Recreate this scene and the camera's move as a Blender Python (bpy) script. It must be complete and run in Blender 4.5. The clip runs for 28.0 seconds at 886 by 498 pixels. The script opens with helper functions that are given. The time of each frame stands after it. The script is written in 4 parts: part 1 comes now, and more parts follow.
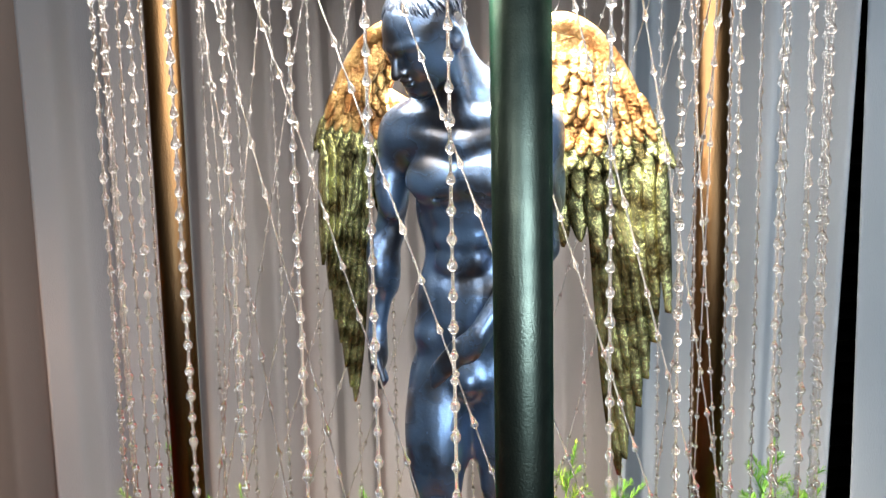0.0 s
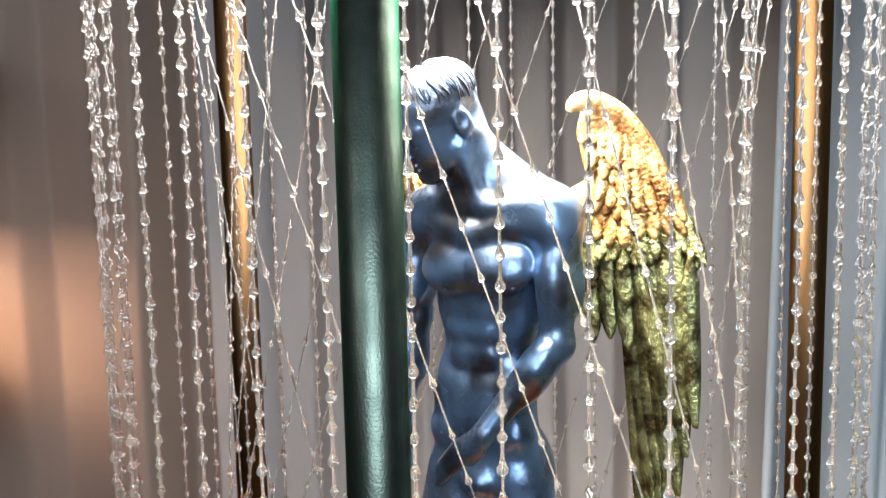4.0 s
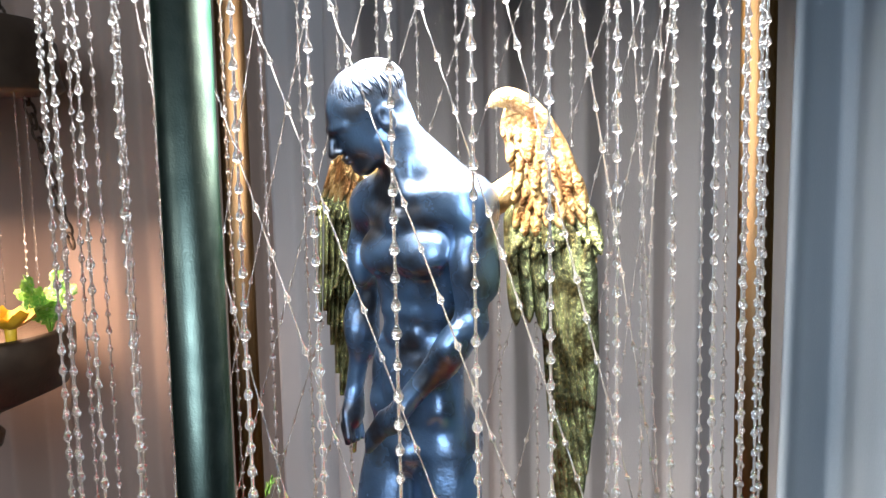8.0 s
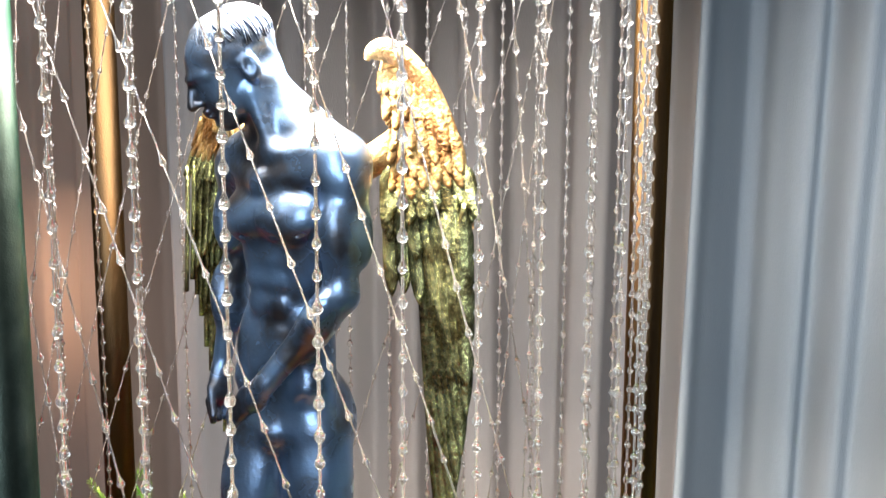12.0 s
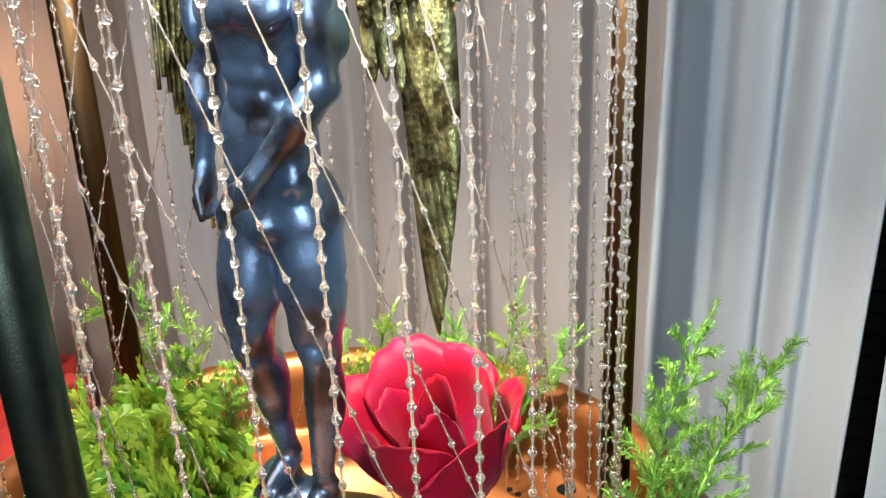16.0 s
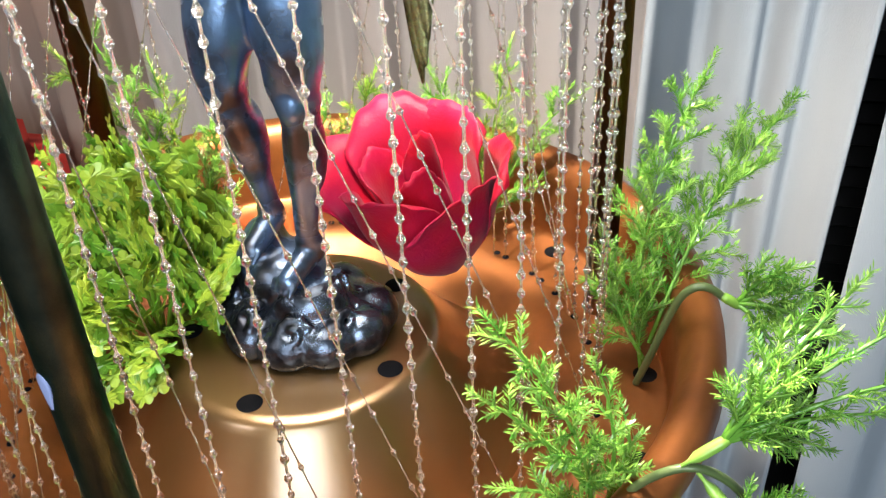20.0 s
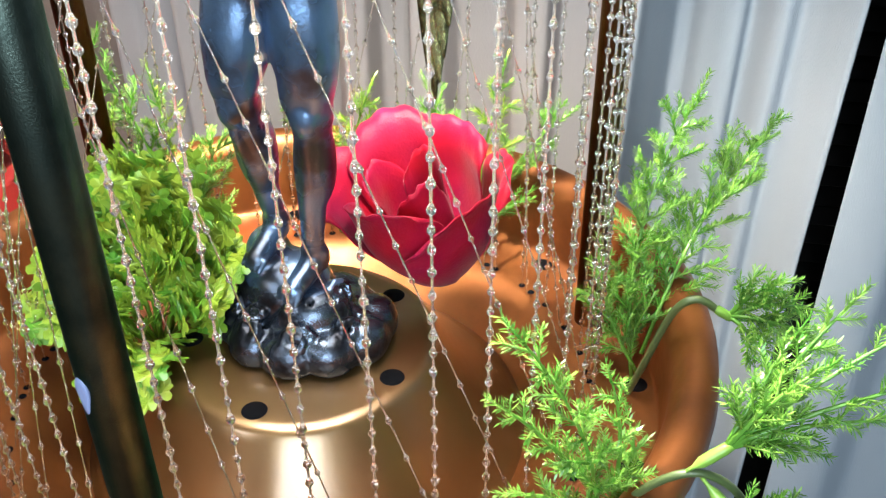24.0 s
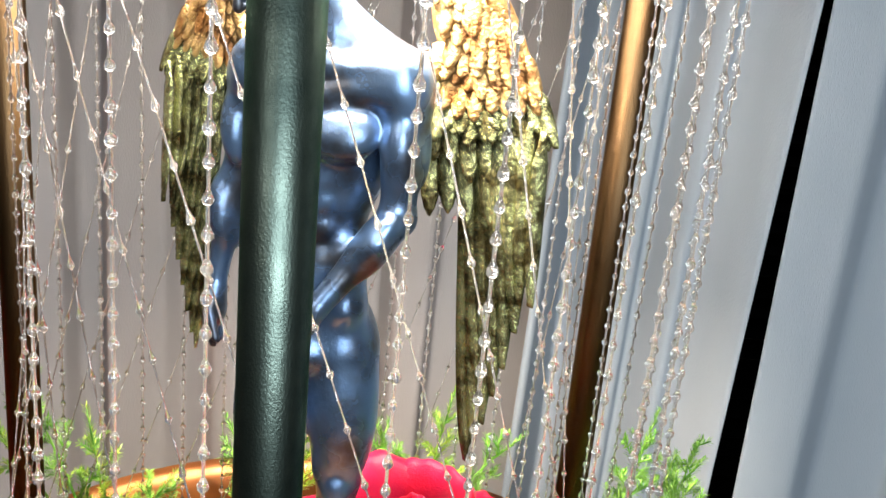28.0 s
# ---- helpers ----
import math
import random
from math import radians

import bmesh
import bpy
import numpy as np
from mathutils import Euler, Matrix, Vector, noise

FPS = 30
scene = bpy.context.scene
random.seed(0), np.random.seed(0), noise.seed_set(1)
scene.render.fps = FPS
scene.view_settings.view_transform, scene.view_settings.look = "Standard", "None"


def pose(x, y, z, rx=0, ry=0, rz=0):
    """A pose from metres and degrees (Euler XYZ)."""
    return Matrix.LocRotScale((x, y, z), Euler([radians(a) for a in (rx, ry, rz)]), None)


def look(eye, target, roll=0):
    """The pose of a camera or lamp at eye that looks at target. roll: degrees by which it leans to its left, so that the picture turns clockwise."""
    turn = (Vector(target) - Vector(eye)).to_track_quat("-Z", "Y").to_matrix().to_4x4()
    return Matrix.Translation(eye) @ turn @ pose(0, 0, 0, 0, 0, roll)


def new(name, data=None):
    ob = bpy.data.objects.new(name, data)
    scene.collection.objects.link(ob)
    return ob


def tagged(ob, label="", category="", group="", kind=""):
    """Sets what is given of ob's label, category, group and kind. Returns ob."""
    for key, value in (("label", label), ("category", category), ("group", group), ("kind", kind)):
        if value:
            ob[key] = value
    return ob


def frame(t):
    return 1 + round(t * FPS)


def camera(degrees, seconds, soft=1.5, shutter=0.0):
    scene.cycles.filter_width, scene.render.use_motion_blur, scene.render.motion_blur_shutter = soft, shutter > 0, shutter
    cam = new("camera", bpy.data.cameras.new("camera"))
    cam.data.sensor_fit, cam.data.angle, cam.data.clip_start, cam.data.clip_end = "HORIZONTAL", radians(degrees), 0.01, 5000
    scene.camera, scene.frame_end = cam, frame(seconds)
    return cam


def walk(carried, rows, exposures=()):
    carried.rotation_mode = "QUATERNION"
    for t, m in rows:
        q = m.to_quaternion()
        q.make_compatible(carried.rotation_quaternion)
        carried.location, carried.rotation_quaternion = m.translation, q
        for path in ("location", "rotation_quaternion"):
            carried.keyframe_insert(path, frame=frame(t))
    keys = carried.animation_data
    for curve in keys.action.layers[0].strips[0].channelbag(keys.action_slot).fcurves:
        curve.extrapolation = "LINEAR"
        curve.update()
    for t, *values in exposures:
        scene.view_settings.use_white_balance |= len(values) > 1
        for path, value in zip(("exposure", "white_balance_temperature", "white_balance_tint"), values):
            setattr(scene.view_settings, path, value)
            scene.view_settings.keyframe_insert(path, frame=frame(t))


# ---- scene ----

from math import sin, cos, pi, sqrt

cam = camera(49.9, 28.0, soft=1.3)
PATH = [
    (0, (-0.038, -0.392, 0.569), (0.11, 1.582, 0.282), -1.2),
    (1, (-0.008, -0.378, 0.563), (0.022, 1.608, 0.328), -1.4),
    (1.5, (0.007, -0.37, 0.565), (0.005, 1.618, 0.346), -1.0),
    (2, (0.013, -0.368, 0.568), (-0.026, 1.622, 0.372), -1.0),
    (3, (0.034, -0.363, 0.579), (-0.181, 1.616, 0.391), -1.2),
    (4, (0.06, -0.365, 0.595), (-0.34, 1.578, 0.344), -1.2),
    (6.5, (0.113, -0.374, 0.6), (-0.562, 1.488, 0.322), -2.2),
    (7, (0.124, -0.371, 0.6), (-0.581, 1.479, 0.318), -2.4),
    (7.5, (0.136, -0.369, 0.598), (-0.588, 1.474, 0.317), -2.6),
    (8, (0.151, -0.369, 0.591), (-0.542, 1.492, 0.347), -1.2),
    (8.5, (0.159, -0.362, 0.586), (-0.528, 1.501, 0.345), -1.3),
    (9, (0.159, -0.357, 0.585), (-0.454, 1.531, 0.342), -0.4),
    (9.5, (0.161, -0.348, 0.587), (-0.42, 1.547, 0.324), 0.0),
    (10, (0.164, -0.349, 0.587), (-0.385, 1.557, 0.33), 0.3),
    (10.5, (0.165, -0.347, 0.588), (-0.375, 1.564, 0.345), 0.4),
    (11, (0.166, -0.344, 0.584), (-0.383, 1.566, 0.365), 0.3),
    (11.5, (0.166, -0.342, 0.583), (-0.389, 1.566, 0.354), 0.2),
    (12, (0.163, -0.337, 0.582), (-0.387, 1.563, 0.293), 0.2),
    (12.5, (0.162, -0.335, 0.58), (-0.386, 1.558, 0.238), -0.1),
    (14.5, (0.155, -0.338, 0.588), (-0.333, 1.516, 0.018), -1.1),
    (15, (0.153, -0.337, 0.585), (-0.322, 1.506, -0.029), -1.5),
    (15.5, (0.154, -0.338, 0.583), (-0.313, 1.491, -0.079), -1.7),
    (16, (0.156, -0.336, 0.585), (-0.308, 1.464, -0.153), -2.4),
    (16.5, (0.156, -0.336, 0.581), (-0.292, 1.443, -0.215), -2.6),
    (17, (0.153, -0.334, 0.576), (-0.28, 1.423, -0.276), -2.6),
    (17.5, (0.157, -0.333, 0.572), (-0.287, 1.397, -0.326), -2.9),
    (18, (0.159, -0.33, 0.568), (-0.276, 1.376, -0.38), -3.1),
    (18.5, (0.157, -0.329, 0.567), (-0.267, 1.352, -0.43), -2.8),
    (19, (0.156, -0.329, 0.566), (-0.264, 1.325, -0.477), -3.1),
    (19.5, (0.155, -0.328, 0.565), (-0.264, 1.298, -0.522), -3.1),
    (20, (0.154, -0.327, 0.562), (-0.254, 1.276, -0.562), -3.0),
    (20.5, (0.155, -0.327, 0.561), (-0.253, 1.258, -0.588), -3.2),
    (22.5, (0.15, -0.337, 0.559), (-0.222, 1.219, -0.642), -2.6),
    (23, (0.144, -0.341, 0.561), (-0.207, 1.241, -0.612), -1.8),
    (23.5, (0.138, -0.339, 0.564), (-0.187, 1.274, -0.574), -0.8),
    (24, (0.134, -0.34, 0.568), (-0.179, 1.297, -0.537), -0.4),
    (24.5, (0.129, -0.34, 0.576), (-0.176, 1.324, -0.49), 0.2),
    (25, (0.118, -0.335, 0.586), (-0.175, 1.357, -0.439), 1.0),
    (26, (0.098, -0.342, 0.597), (-0.132, 1.45, -0.261), 2.4),
    (27, (0.065, -0.342, 0.601), (0.003, 1.522, -0.12), 4.2),
    (28, (0.015, -0.342, 0.607), (0.206, 1.557, 0.008), 5.5),
]
walk(cam, [(t, look(eye, target, roll)) for t, eye, target, roll in PATH],
     ((0, -0.28, 6900, 12), (2, -0.37, 6750, 11), (4, -0.36, 6750, 11), (7, -0.37, 6450, 11), (9, -0.33, 6250, 10), (12, -0.31, 6800, 11), (15, -0.3, 7000, 11), (17, 0.0, 6950, 10), (20, 0.08, 6900, 11),
      (22, 0.06, 6700, 10), (24, 0.1, 6500, 8), (26, 0.13, 6700, 9), (28, -0.12, 6950, 11)))


# ---------------------------------------------------------------- numbers
TRAY_Z = 0.25          # perforated floor of the tray
DRUM_Z = 0.28          # flat top of the pedestal
TOP_Z = 0.70           # underside of the lamp's head
RING = 0.140           # circle of the oil lines
POST_R = 0.155         # circle of the three posts
POST_W = 0.0077
CURTAIN_Y = 0.36


# ---------------------------------------------------------------- light
def area(name, m, size, power, colour, tall=0.0):
    """A round lamp, or an upright panel where tall is given."""
    lamp = bpy.data.lights.new(name, "AREA")
    lamp.shape, lamp.size, lamp.energy, lamp.color = "RECTANGLE" if tall else "DISK", size, power, colour
    if tall:
        lamp.size_y = tall
    ob = new(name, lamp)
    ob.matrix_world = m
    return ob


world = bpy.data.worlds.new("world")
world.use_nodes = True
world.node_tree.nodes["Background"].inputs[0].default_value = (0.5, 0.55, 0.65, 1)
world.node_tree.nodes["Background"].inputs[1].default_value = 0.04
scene.world = world
# the bulb under the lamp's head, and an added disc lamp for drop glints
bulb = bpy.data.lights.new("bulb_light", "SPOT")
bulb.energy, bulb.color, bulb.shadow_soft_size, bulb.spot_size, bulb.spot_blend = 28.0, (1.0, 0.91, 0.80), 0.014, radians(112), 0.6
new("bulb_light", bulb).matrix_world = look((0.004, 0.004, TOP_Z - 0.045), (0.004, 0.002, 0))
area("added_head_disc", look((0, 0, TOP_Z - 0.003), (0, 0, 0)), 0.28, 5.0, (1.0, 0.97, 0.92))
# the room's tall window behind the camera, and a ceiling lamp further left
area("room_window", look((0.32, -1.9, 1.12), (0.02, 0, 0.40)), 1.1, 54.0, (0.70, 0.85, 1.0), 1.05)
area("ceiling_lamp", look((-0.9, -1.3, 1.45), (0, 0, 0.40)), 0.35, 6.0, (0.92, 0.95, 1.0))
# added warm lamp with no source in view, to redden the left curtain
area("added_warm_light", look((-0.618, 0.33, 0.51), (-0.618, 0.33, 0)), 0.13, 3.8, (1.0, 0.68, 0.47))


# ---------------------------------------------------------------- materials
def material(name, base=(0.5, 0.5, 0.5), rough=0.5, metal=0.0, vary=0.0, scale=30.0, other=None, bump=0.0,
             bump_scale=200.0, stretch=(1, 1, 1), **more):
    m = bpy.data.materials.new(name)
    m.use_nodes = True
    nt = m.node_tree
    b = nt.nodes["Principled BSDF"]
    b.inputs["Base Color"].default_value = (*base, 1)
    b.inputs["Roughness"].default_value = rough
    b.inputs["Metallic"].default_value = metal
    for k, v in more.items():
        b.inputs[k.replace("_", " ")].default_value = v
    co = nt.nodes.new("ShaderNodeTexCoord")
    mp = nt.nodes.new("ShaderNodeMapping")
    mp.inputs["Scale"].default_value = stretch
    nt.links.new(co.outputs["Object"], mp.inputs[0])
    if vary:
        n = nt.nodes.new("ShaderNodeTexNoise")
        n.inputs["Scale"].default_value, n.inputs["Detail"].default_value = scale, 6
        nt.links.new(mp.outputs[0], n.inputs[0])
        r = nt.nodes.new("ShaderNodeMapRange")
        r.inputs[1].default_value, r.inputs[2].default_value = 0.5 - 0.5 * (1.05 - vary), 0.5 + 0.5 * (1.05 - vary)
        nt.links.new(n.outputs[0], r.inputs[0])
        x = nt.nodes.new("ShaderNodeMix")
        x.data_type = "RGBA"
        x.inputs[6].default_value = (*base, 1)
        x.inputs[7].default_value = (*(other or [c * 0.6 for c in base]), 1)
        nt.links.new(r.outputs[0], x.inputs[0])
        nt.links.new(x.outputs[2], b.inputs["Base Color"])
        q = nt.nodes.new("ShaderNodeMapRange")
        q.inputs[3].default_value, q.inputs[4].default_value = rough * 0.8, min(1, rough * 1.3)
        nt.links.new(n.outputs[0], q.inputs[0])
        nt.links.new(q.outputs[0], b.inputs["Roughness"])
    if bump:
        n = nt.nodes.new("ShaderNodeTexNoise")
        n.inputs["Scale"].default_value, n.inputs["Detail"].default_value = bump_scale, 4
        nt.links.new(mp.outputs[0], n.inputs[0])
        u = nt.nodes.new("ShaderNodeBump")
        u.inputs["Strength"].default_value, u.inputs["Distance"].default_value = bump, 0.001
        nt.links.new(n.outputs[0], u.inputs["Height"])
        nt.links.new(u.outputs[0], b.inputs["Normal"])
    return m


BRASS = material("aged_brass", (0.10, 0.056, 0.025), 0.36, 1.0, 0.6, 160, (0.09, 0.055, 0.028), 0.2, 1800, (1, 1, 0.3), Specular_Tint=(0.5, 0.4, 0.3, 1))
# a darker, greener brass for the front post
DARK_BRASS = material("green_black_brass", (0.15, 0.19, 0.155), 0.36, 1.0, 0.55, 90, (0.05, 0.07, 0.06), 0.12, 1700, (1, 1, 0.8), Specular_Tint=(0.2, 0.32, 0.28, 1))
COPPER = material("copper_lacquer", (0.31, 0.105, 0.028), 0.38, 0.70, 0.7, 22, (0.15, 0.048, 0.015), 0.35, 90)
COPPER_DARK = material("dark_copper", (0.28, 0.14, 0.06), 0.42, 0.8, 0.5, 20, (0.12, 0.06, 0.03), 0.2, 150)
GOLDPAN = material("gold_lacquer", (0.27, 0.16, 0.055), 0.32, 0.85, 0.5, 14, (0.19, 0.09, 0.03), 0.12, 160, Coat_Weight=0.6, Coat_Roughness=0.24, Coat_IOR=2.0)
# the blue of the base stands in for cool room light on silver
SILVER = material("blue_tinted_silver", (0.13, 0.25, 0.45), 0.26, 0.78, 0.8, 55, (0.035, 0.04, 0.055), 0.2, 500, Coat_Weight=0.5, Coat_Roughness=0.34, Coat_IOR=1.9)
# darker silver for the rock under the figure
ROCK = material("dark_rock_silver", (0.12, 0.15, 0.20), 0.26, 0.9, 0.8, 70, (0.03, 0.032, 0.04), 0.3, 420)
HAIR = material("combed_silver_hair", (0.14, 0.19, 0.28), 0.30, 0.75, 0.6, 240, (0.06, 0.066, 0.08), 0.3, 900)
WING = material("gilded_wing", (0.52, 0.33, 0.13), 0.36, 0.62, 0.85, 110, (0.20, 0.085, 0.022), 1.0, 620)
WING_OLIVE = material("olive_gilt_wing", (0.44, 0.45, 0.21), 0.24, 0.75, 0.85, 110, (0.09, 0.072, 0.025), 1.0, 620)
OIL = material("oil", (1.0, 0.99, 0.97), 0.03, 0.0, Transmission_Weight=1.0, IOR=1.5)
# a translucent share whitens the clear oil in place of bright glints
nt = OIL.node_tree
whitening, both = nt.nodes.new("ShaderNodeBsdfTranslucent"), nt.nodes.new("ShaderNodeMixShader")
whitening.inputs[0].default_value = (0.95, 0.93, 0.9, 1)
both.inputs[0].default_value = 0.045
nt.links.new(nt.nodes["Principled BSDF"].outputs[0], both.inputs[1])
nt.links.new(whitening.outputs[0], both.inputs[2])
nt.links.new(both.outputs[0], nt.nodes["Material Output"].inputs[0])
NYLON = material("nylon_line", (0.95, 0.9, 0.85), 0.08, 0.0, Transmission_Weight=1.0, IOR=1.28)
CURTAIN = material("curtain_cloth", (0.33, 0.305, 0.30), 0.85, 0.0, 0.4, 9, (0.255, 0.235, 0.23), 0.3, 1400, (1, 1, 0.25))
# same cloth as CURTAIN, its blue tint put in for cool window light
CURTAIN_COOL = material("cool_tinted_cloth", (0.265, 0.29, 0.315), 0.85, 0.0, 0.5, 11, (0.19, 0.222, 0.255), 0.3, 1400, (1, 1, 0.25))
CURTAIN_WARM = material("beige_curtain_cloth", (0.27, 0.195, 0.155), 0.85, 0.0, 0.4, 9, (0.20, 0.14, 0.11), 0.3, 1400, (1, 1, 0.25))
BLACK = material("black_slat", (0.012, 0.012, 0.014), 0.4)
HOLE = material("hole_shade", (0.003, 0.003, 0.004), 0.9, Specular_IOR_Level=0.1)
LEAF = material("green_plastic_leaf", (0.07, 0.24, 0.025), 0.26, 0.0, 0.5, 40, (0.24, 0.42, 0.07))
LEAF_LIGHT = material("yellow_green_leaf", (0.07, 0.25, 0.018), 0.30, 0.0, 0.5, 40, (0.36, 0.45, 0.045))
for leaf in (LEAF, LEAF_LIGHT):
    # every leaf has a tint of its own
    nt = leaf.node_tree
    geo, add = nt.nodes.new("ShaderNodeNewGeometry"), nt.nodes.new("ShaderNodeMath")
    mix = [q for q in nt.nodes if q.bl_idname == "ShaderNodeMix"][0]
    ramp = mix.inputs[0].links[0].from_socket
    add.operation, add.use_clamp = "MULTIPLY_ADD", True
    add.inputs[1].default_value = 0.9
    half = nt.nodes.new("ShaderNodeMath")
    half.operation = "MULTIPLY_ADD"
    half.inputs[1].default_value, half.inputs[2].default_value = 0.6, -0.25
    nt.links.new(geo.outputs["Random Per Island"], add.inputs[0])
    nt.links.new(ramp, half.inputs[0])
    nt.links.new(half.outputs[0], add.inputs[2])
    nt.links.new(add.outputs[0], mix.inputs[0])
STEM = material("dark_stem", (0.08, 0.115, 0.04), 0.4)
PETAL = material("red_petal", (0.34, 0.002, 0.009), 0.48, 0.0, 0.6, 26, (0.20, 0.004, 0.04), 0.3, 700, Specular_IOR_Level=0.18, Sheen_Weight=0.06, Sheen_Roughness=0.4)
YELLOW = material("yellow_petal", (0.75, 0.52, 0.03), 0.5, 0.0, 0.4, 40, (0.7, 0.38, 0.02))
PINK = material("magenta_petal", (0.55, 0.03, 0.25), 0.5)
IRON = material("dark_bronze", (0.055, 0.036, 0.024), 0.45, 0.6, 0.5, 40, (0.09, 0.06, 0.04), 0.3, 300)
WALL = material("room_paint", (0.14, 0.14, 0.14), 0.9, 0.0, 0.3, 3)
FLOOR = material("floor_boards", (0.2, 0.13, 0.08), 0.5, 0.0, 0.5, 6)


# ---------------------------------------------------------------- mesh helpers
def mesh_of(name, bm, mats, smooth=True):
    me = bpy.data.meshes.new(name)
    bm.to_mesh(me)
    bm.free()
    for m in mats if isinstance(mats, (list, tuple)) else [mats]:
        me.materials.append(m)
    if smooth:
        me.shade_smooth()
    return me


def part(name, bm, mat, parent, label="", smooth=True):
    ob = new(name, mesh_of(name, bm, mat, smooth))
    ob.parent = parent
    if label:
        tagged(ob, label)
    return ob


def thing(name, bm, mat, label, category, group="", kind="", smooth=True):
    ob = new(name, mesh_of(name, bm, mat, smooth) if bm else None)
    return tagged(ob, label, category, group, kind)


def lathe(profile, n=48, bm=None):
    """Turn a profile of (radius, height) round the z axis."""
    bm = bm or bmesh.new()
    rings = []
    for r, z in profile:
        if r < 1e-6:
            rings.append([bm.verts.new((0, 0, z))] * n)
        else:
            rings.append([bm.verts.new((r * cos(2 * pi * i / n), r * sin(2 * pi * i / n), z)) for i in range(n)])
    for a, b in zip(rings, rings[1:]):
        for i in range(n):
            j = (i + 1) % n
            vs = list(dict.fromkeys((a[i], a[j], b[j], b[i])))
            if len(vs) > 2:
                try:
                    bm.faces.new(vs)
                except ValueError:
                    pass
    return bm


def tube(points, radii, n=10, bm=None):
    """A tube along points, with a radius at each."""
    bm = bm or bmesh.new()
    pts = [Vector(p) for p in points]
    if not isinstance(radii, (list, tuple)):
        radii = [radii] * len(pts)
    rings, side = [], None
    for i, p in enumerate(pts):
        d = (pts[min(i + 1, len(pts) - 1)] - pts[max(i - 1, 0)]).normalized()
        if side is None:
            side = d.orthogonal().normalized()
        side = (side - d * side.dot(d)).normalized()
        up = d.cross(side)
        rings.append([bm.verts.new(p + radii[i] * (cos(2 * pi * k / n) * side + sin(2 * pi * k / n) * up)) for k in range(n)])
    for a, b in zip(rings, rings[1:]):
        for k in range(n):
            bm.faces.new((a[k], a[(k + 1) % n], b[(k + 1) % n], b[k]))
    bm.faces.new(rings[0][::-1])
    bm.faces.new(rings[-1])
    return bm


def curve(a, b, sag, n=8):
    """Points from a to b, bent by the vector sag in the middle."""
    a, b, s = Vector(a), Vector(b), Vector(sag)
    return [a.lerp(b, i / n) + s * (4 * (i / n) * (1 - i / n)) for i in range(n + 1)]


def box(bm, x0, x1, y0, y1, z0, z1):
    v = [bm.verts.new((x, y, z)) for x in (x0, x1) for y in (y0, y1) for z in (z0, z1)]
    for f in ((0, 1, 3, 2), (4, 6, 7, 5), (0, 4, 5, 1), (2, 3, 7, 6), (0, 2, 6, 4), (1, 5, 7, 3)):
        bm.faces.new([v[i] for i in f])
    return bm


# ---------------------------------------------------------------- room
def slab(name, label, mat, *dims):
    return thing(name, box(bmesh.new(), *dims), mat, label, name.split("_")[0], kind="structure", smooth=False)


slab("floor", "brown wooden floor of the dim room", FLOOR, -2.6, 2.6, -2.6, 1.1, -0.95, -0.9)
slab("ceiling", "plain pale ceiling of the room", WALL, -2.6, 2.6, -2.6, 1.1, 1.7, 1.75)
slab("wall_south", "plain painted room wall", WALL, -2.6, 2.6, -2.6, -2.5, -0.9, 1.7)
slab("wall_north", "plain painted wall behind the curtains", WALL, -2.6, 2.6, 1.0, 1.1, -0.9, 1.7)
slab("wall_west", "plain painted room wall", WALL, -2.6, -2.5, -2.5, 1.0, -0.9, 1.7)
slab("wall_east", "plain painted room wall", WALL, 2.5, 2.6, -2.5, 1.0, -0.9, 1.7)


def folds(x0, x1, y0, y1, pitch, depth, seed):
    """Uneven pleats from (x0, y0) to (x1, y1): broad faces between steep flanks."""
    rnd = random.Random(seed)
    out, s, d, side = [], 0.0, 0.0, 1
    while s < 1.0:
        out.append((s, d))
        s += pitch * rnd.uniform(0.5, 1.35) / (x1 - x0)
        d += rnd.uniform(-0.35, 0.35) * depth
        out.append((s, d))
        s += pitch * rnd.uniform(0.22, 0.5) / (x1 - x0)
        d = side * depth * rnd.uniform(0.35, 1.0)
        side = -side
    return [(x0 + (x1 - x0) * u, y0 + (y1 - y0) * u + d) for u, d in out if u < 1.0] + [(x1, y1)]


def curtain(label, mat, knots, lean, seed):
    """A cloth hung along the knots of its folds (x, y) from floor to ceiling; lean(x) is its drift to the right with height."""
    rnd = random.Random(seed)
    line = []
    for a, b in zip(knots, knots[1:]):
        n = max(2, int(math.dist(a, b) / 0.003))
        line += [(a[0] + (b[0] - a[0]) * i / n, a[1] + (b[1] - a[1]) * i / n) for i in range(n)]
    line = np.array(line + [knots[-1]])
    for _ in range(2):
        line[1:-1] = 0.25 * line[:-2] + 0.5 * line[1:-1] + 0.25 * line[2:]
    phase = rnd.uniform(0, 6)
    middle = float(line[:, 1].mean())
    levels = 18
    bm = bmesh.new()
    grid = []
    for j in range(levels + 1):
        z = -0.88 + 2.5 * j / levels
        row = []
        for x, y in line:
            ripple = 1 + 0.16 * sin(1.7 * z + 11 * x + phase)
            shift = lean(x) * (z - 0.3) + 0.004 * sin(3 * z + 24 * x + phase)
            row.append(bm.verts.new((x + shift, middle + (y - middle) * ripple, z)))
        grid.append(row)
    for a, b in zip(grid, grid[1:]):
        for i in range(len(line) - 1):
            bm.faces.new((a[i], a[i + 1], b[i + 1], b[i]))
    ob = thing("curtain", bm, mat, label, "curtain", "curtains along the window")
    solid = ob.modifiers.new("cloth", "SOLIDIFY")
    solid.thickness, solid.offset = 0.0012, 0.0
    return ob


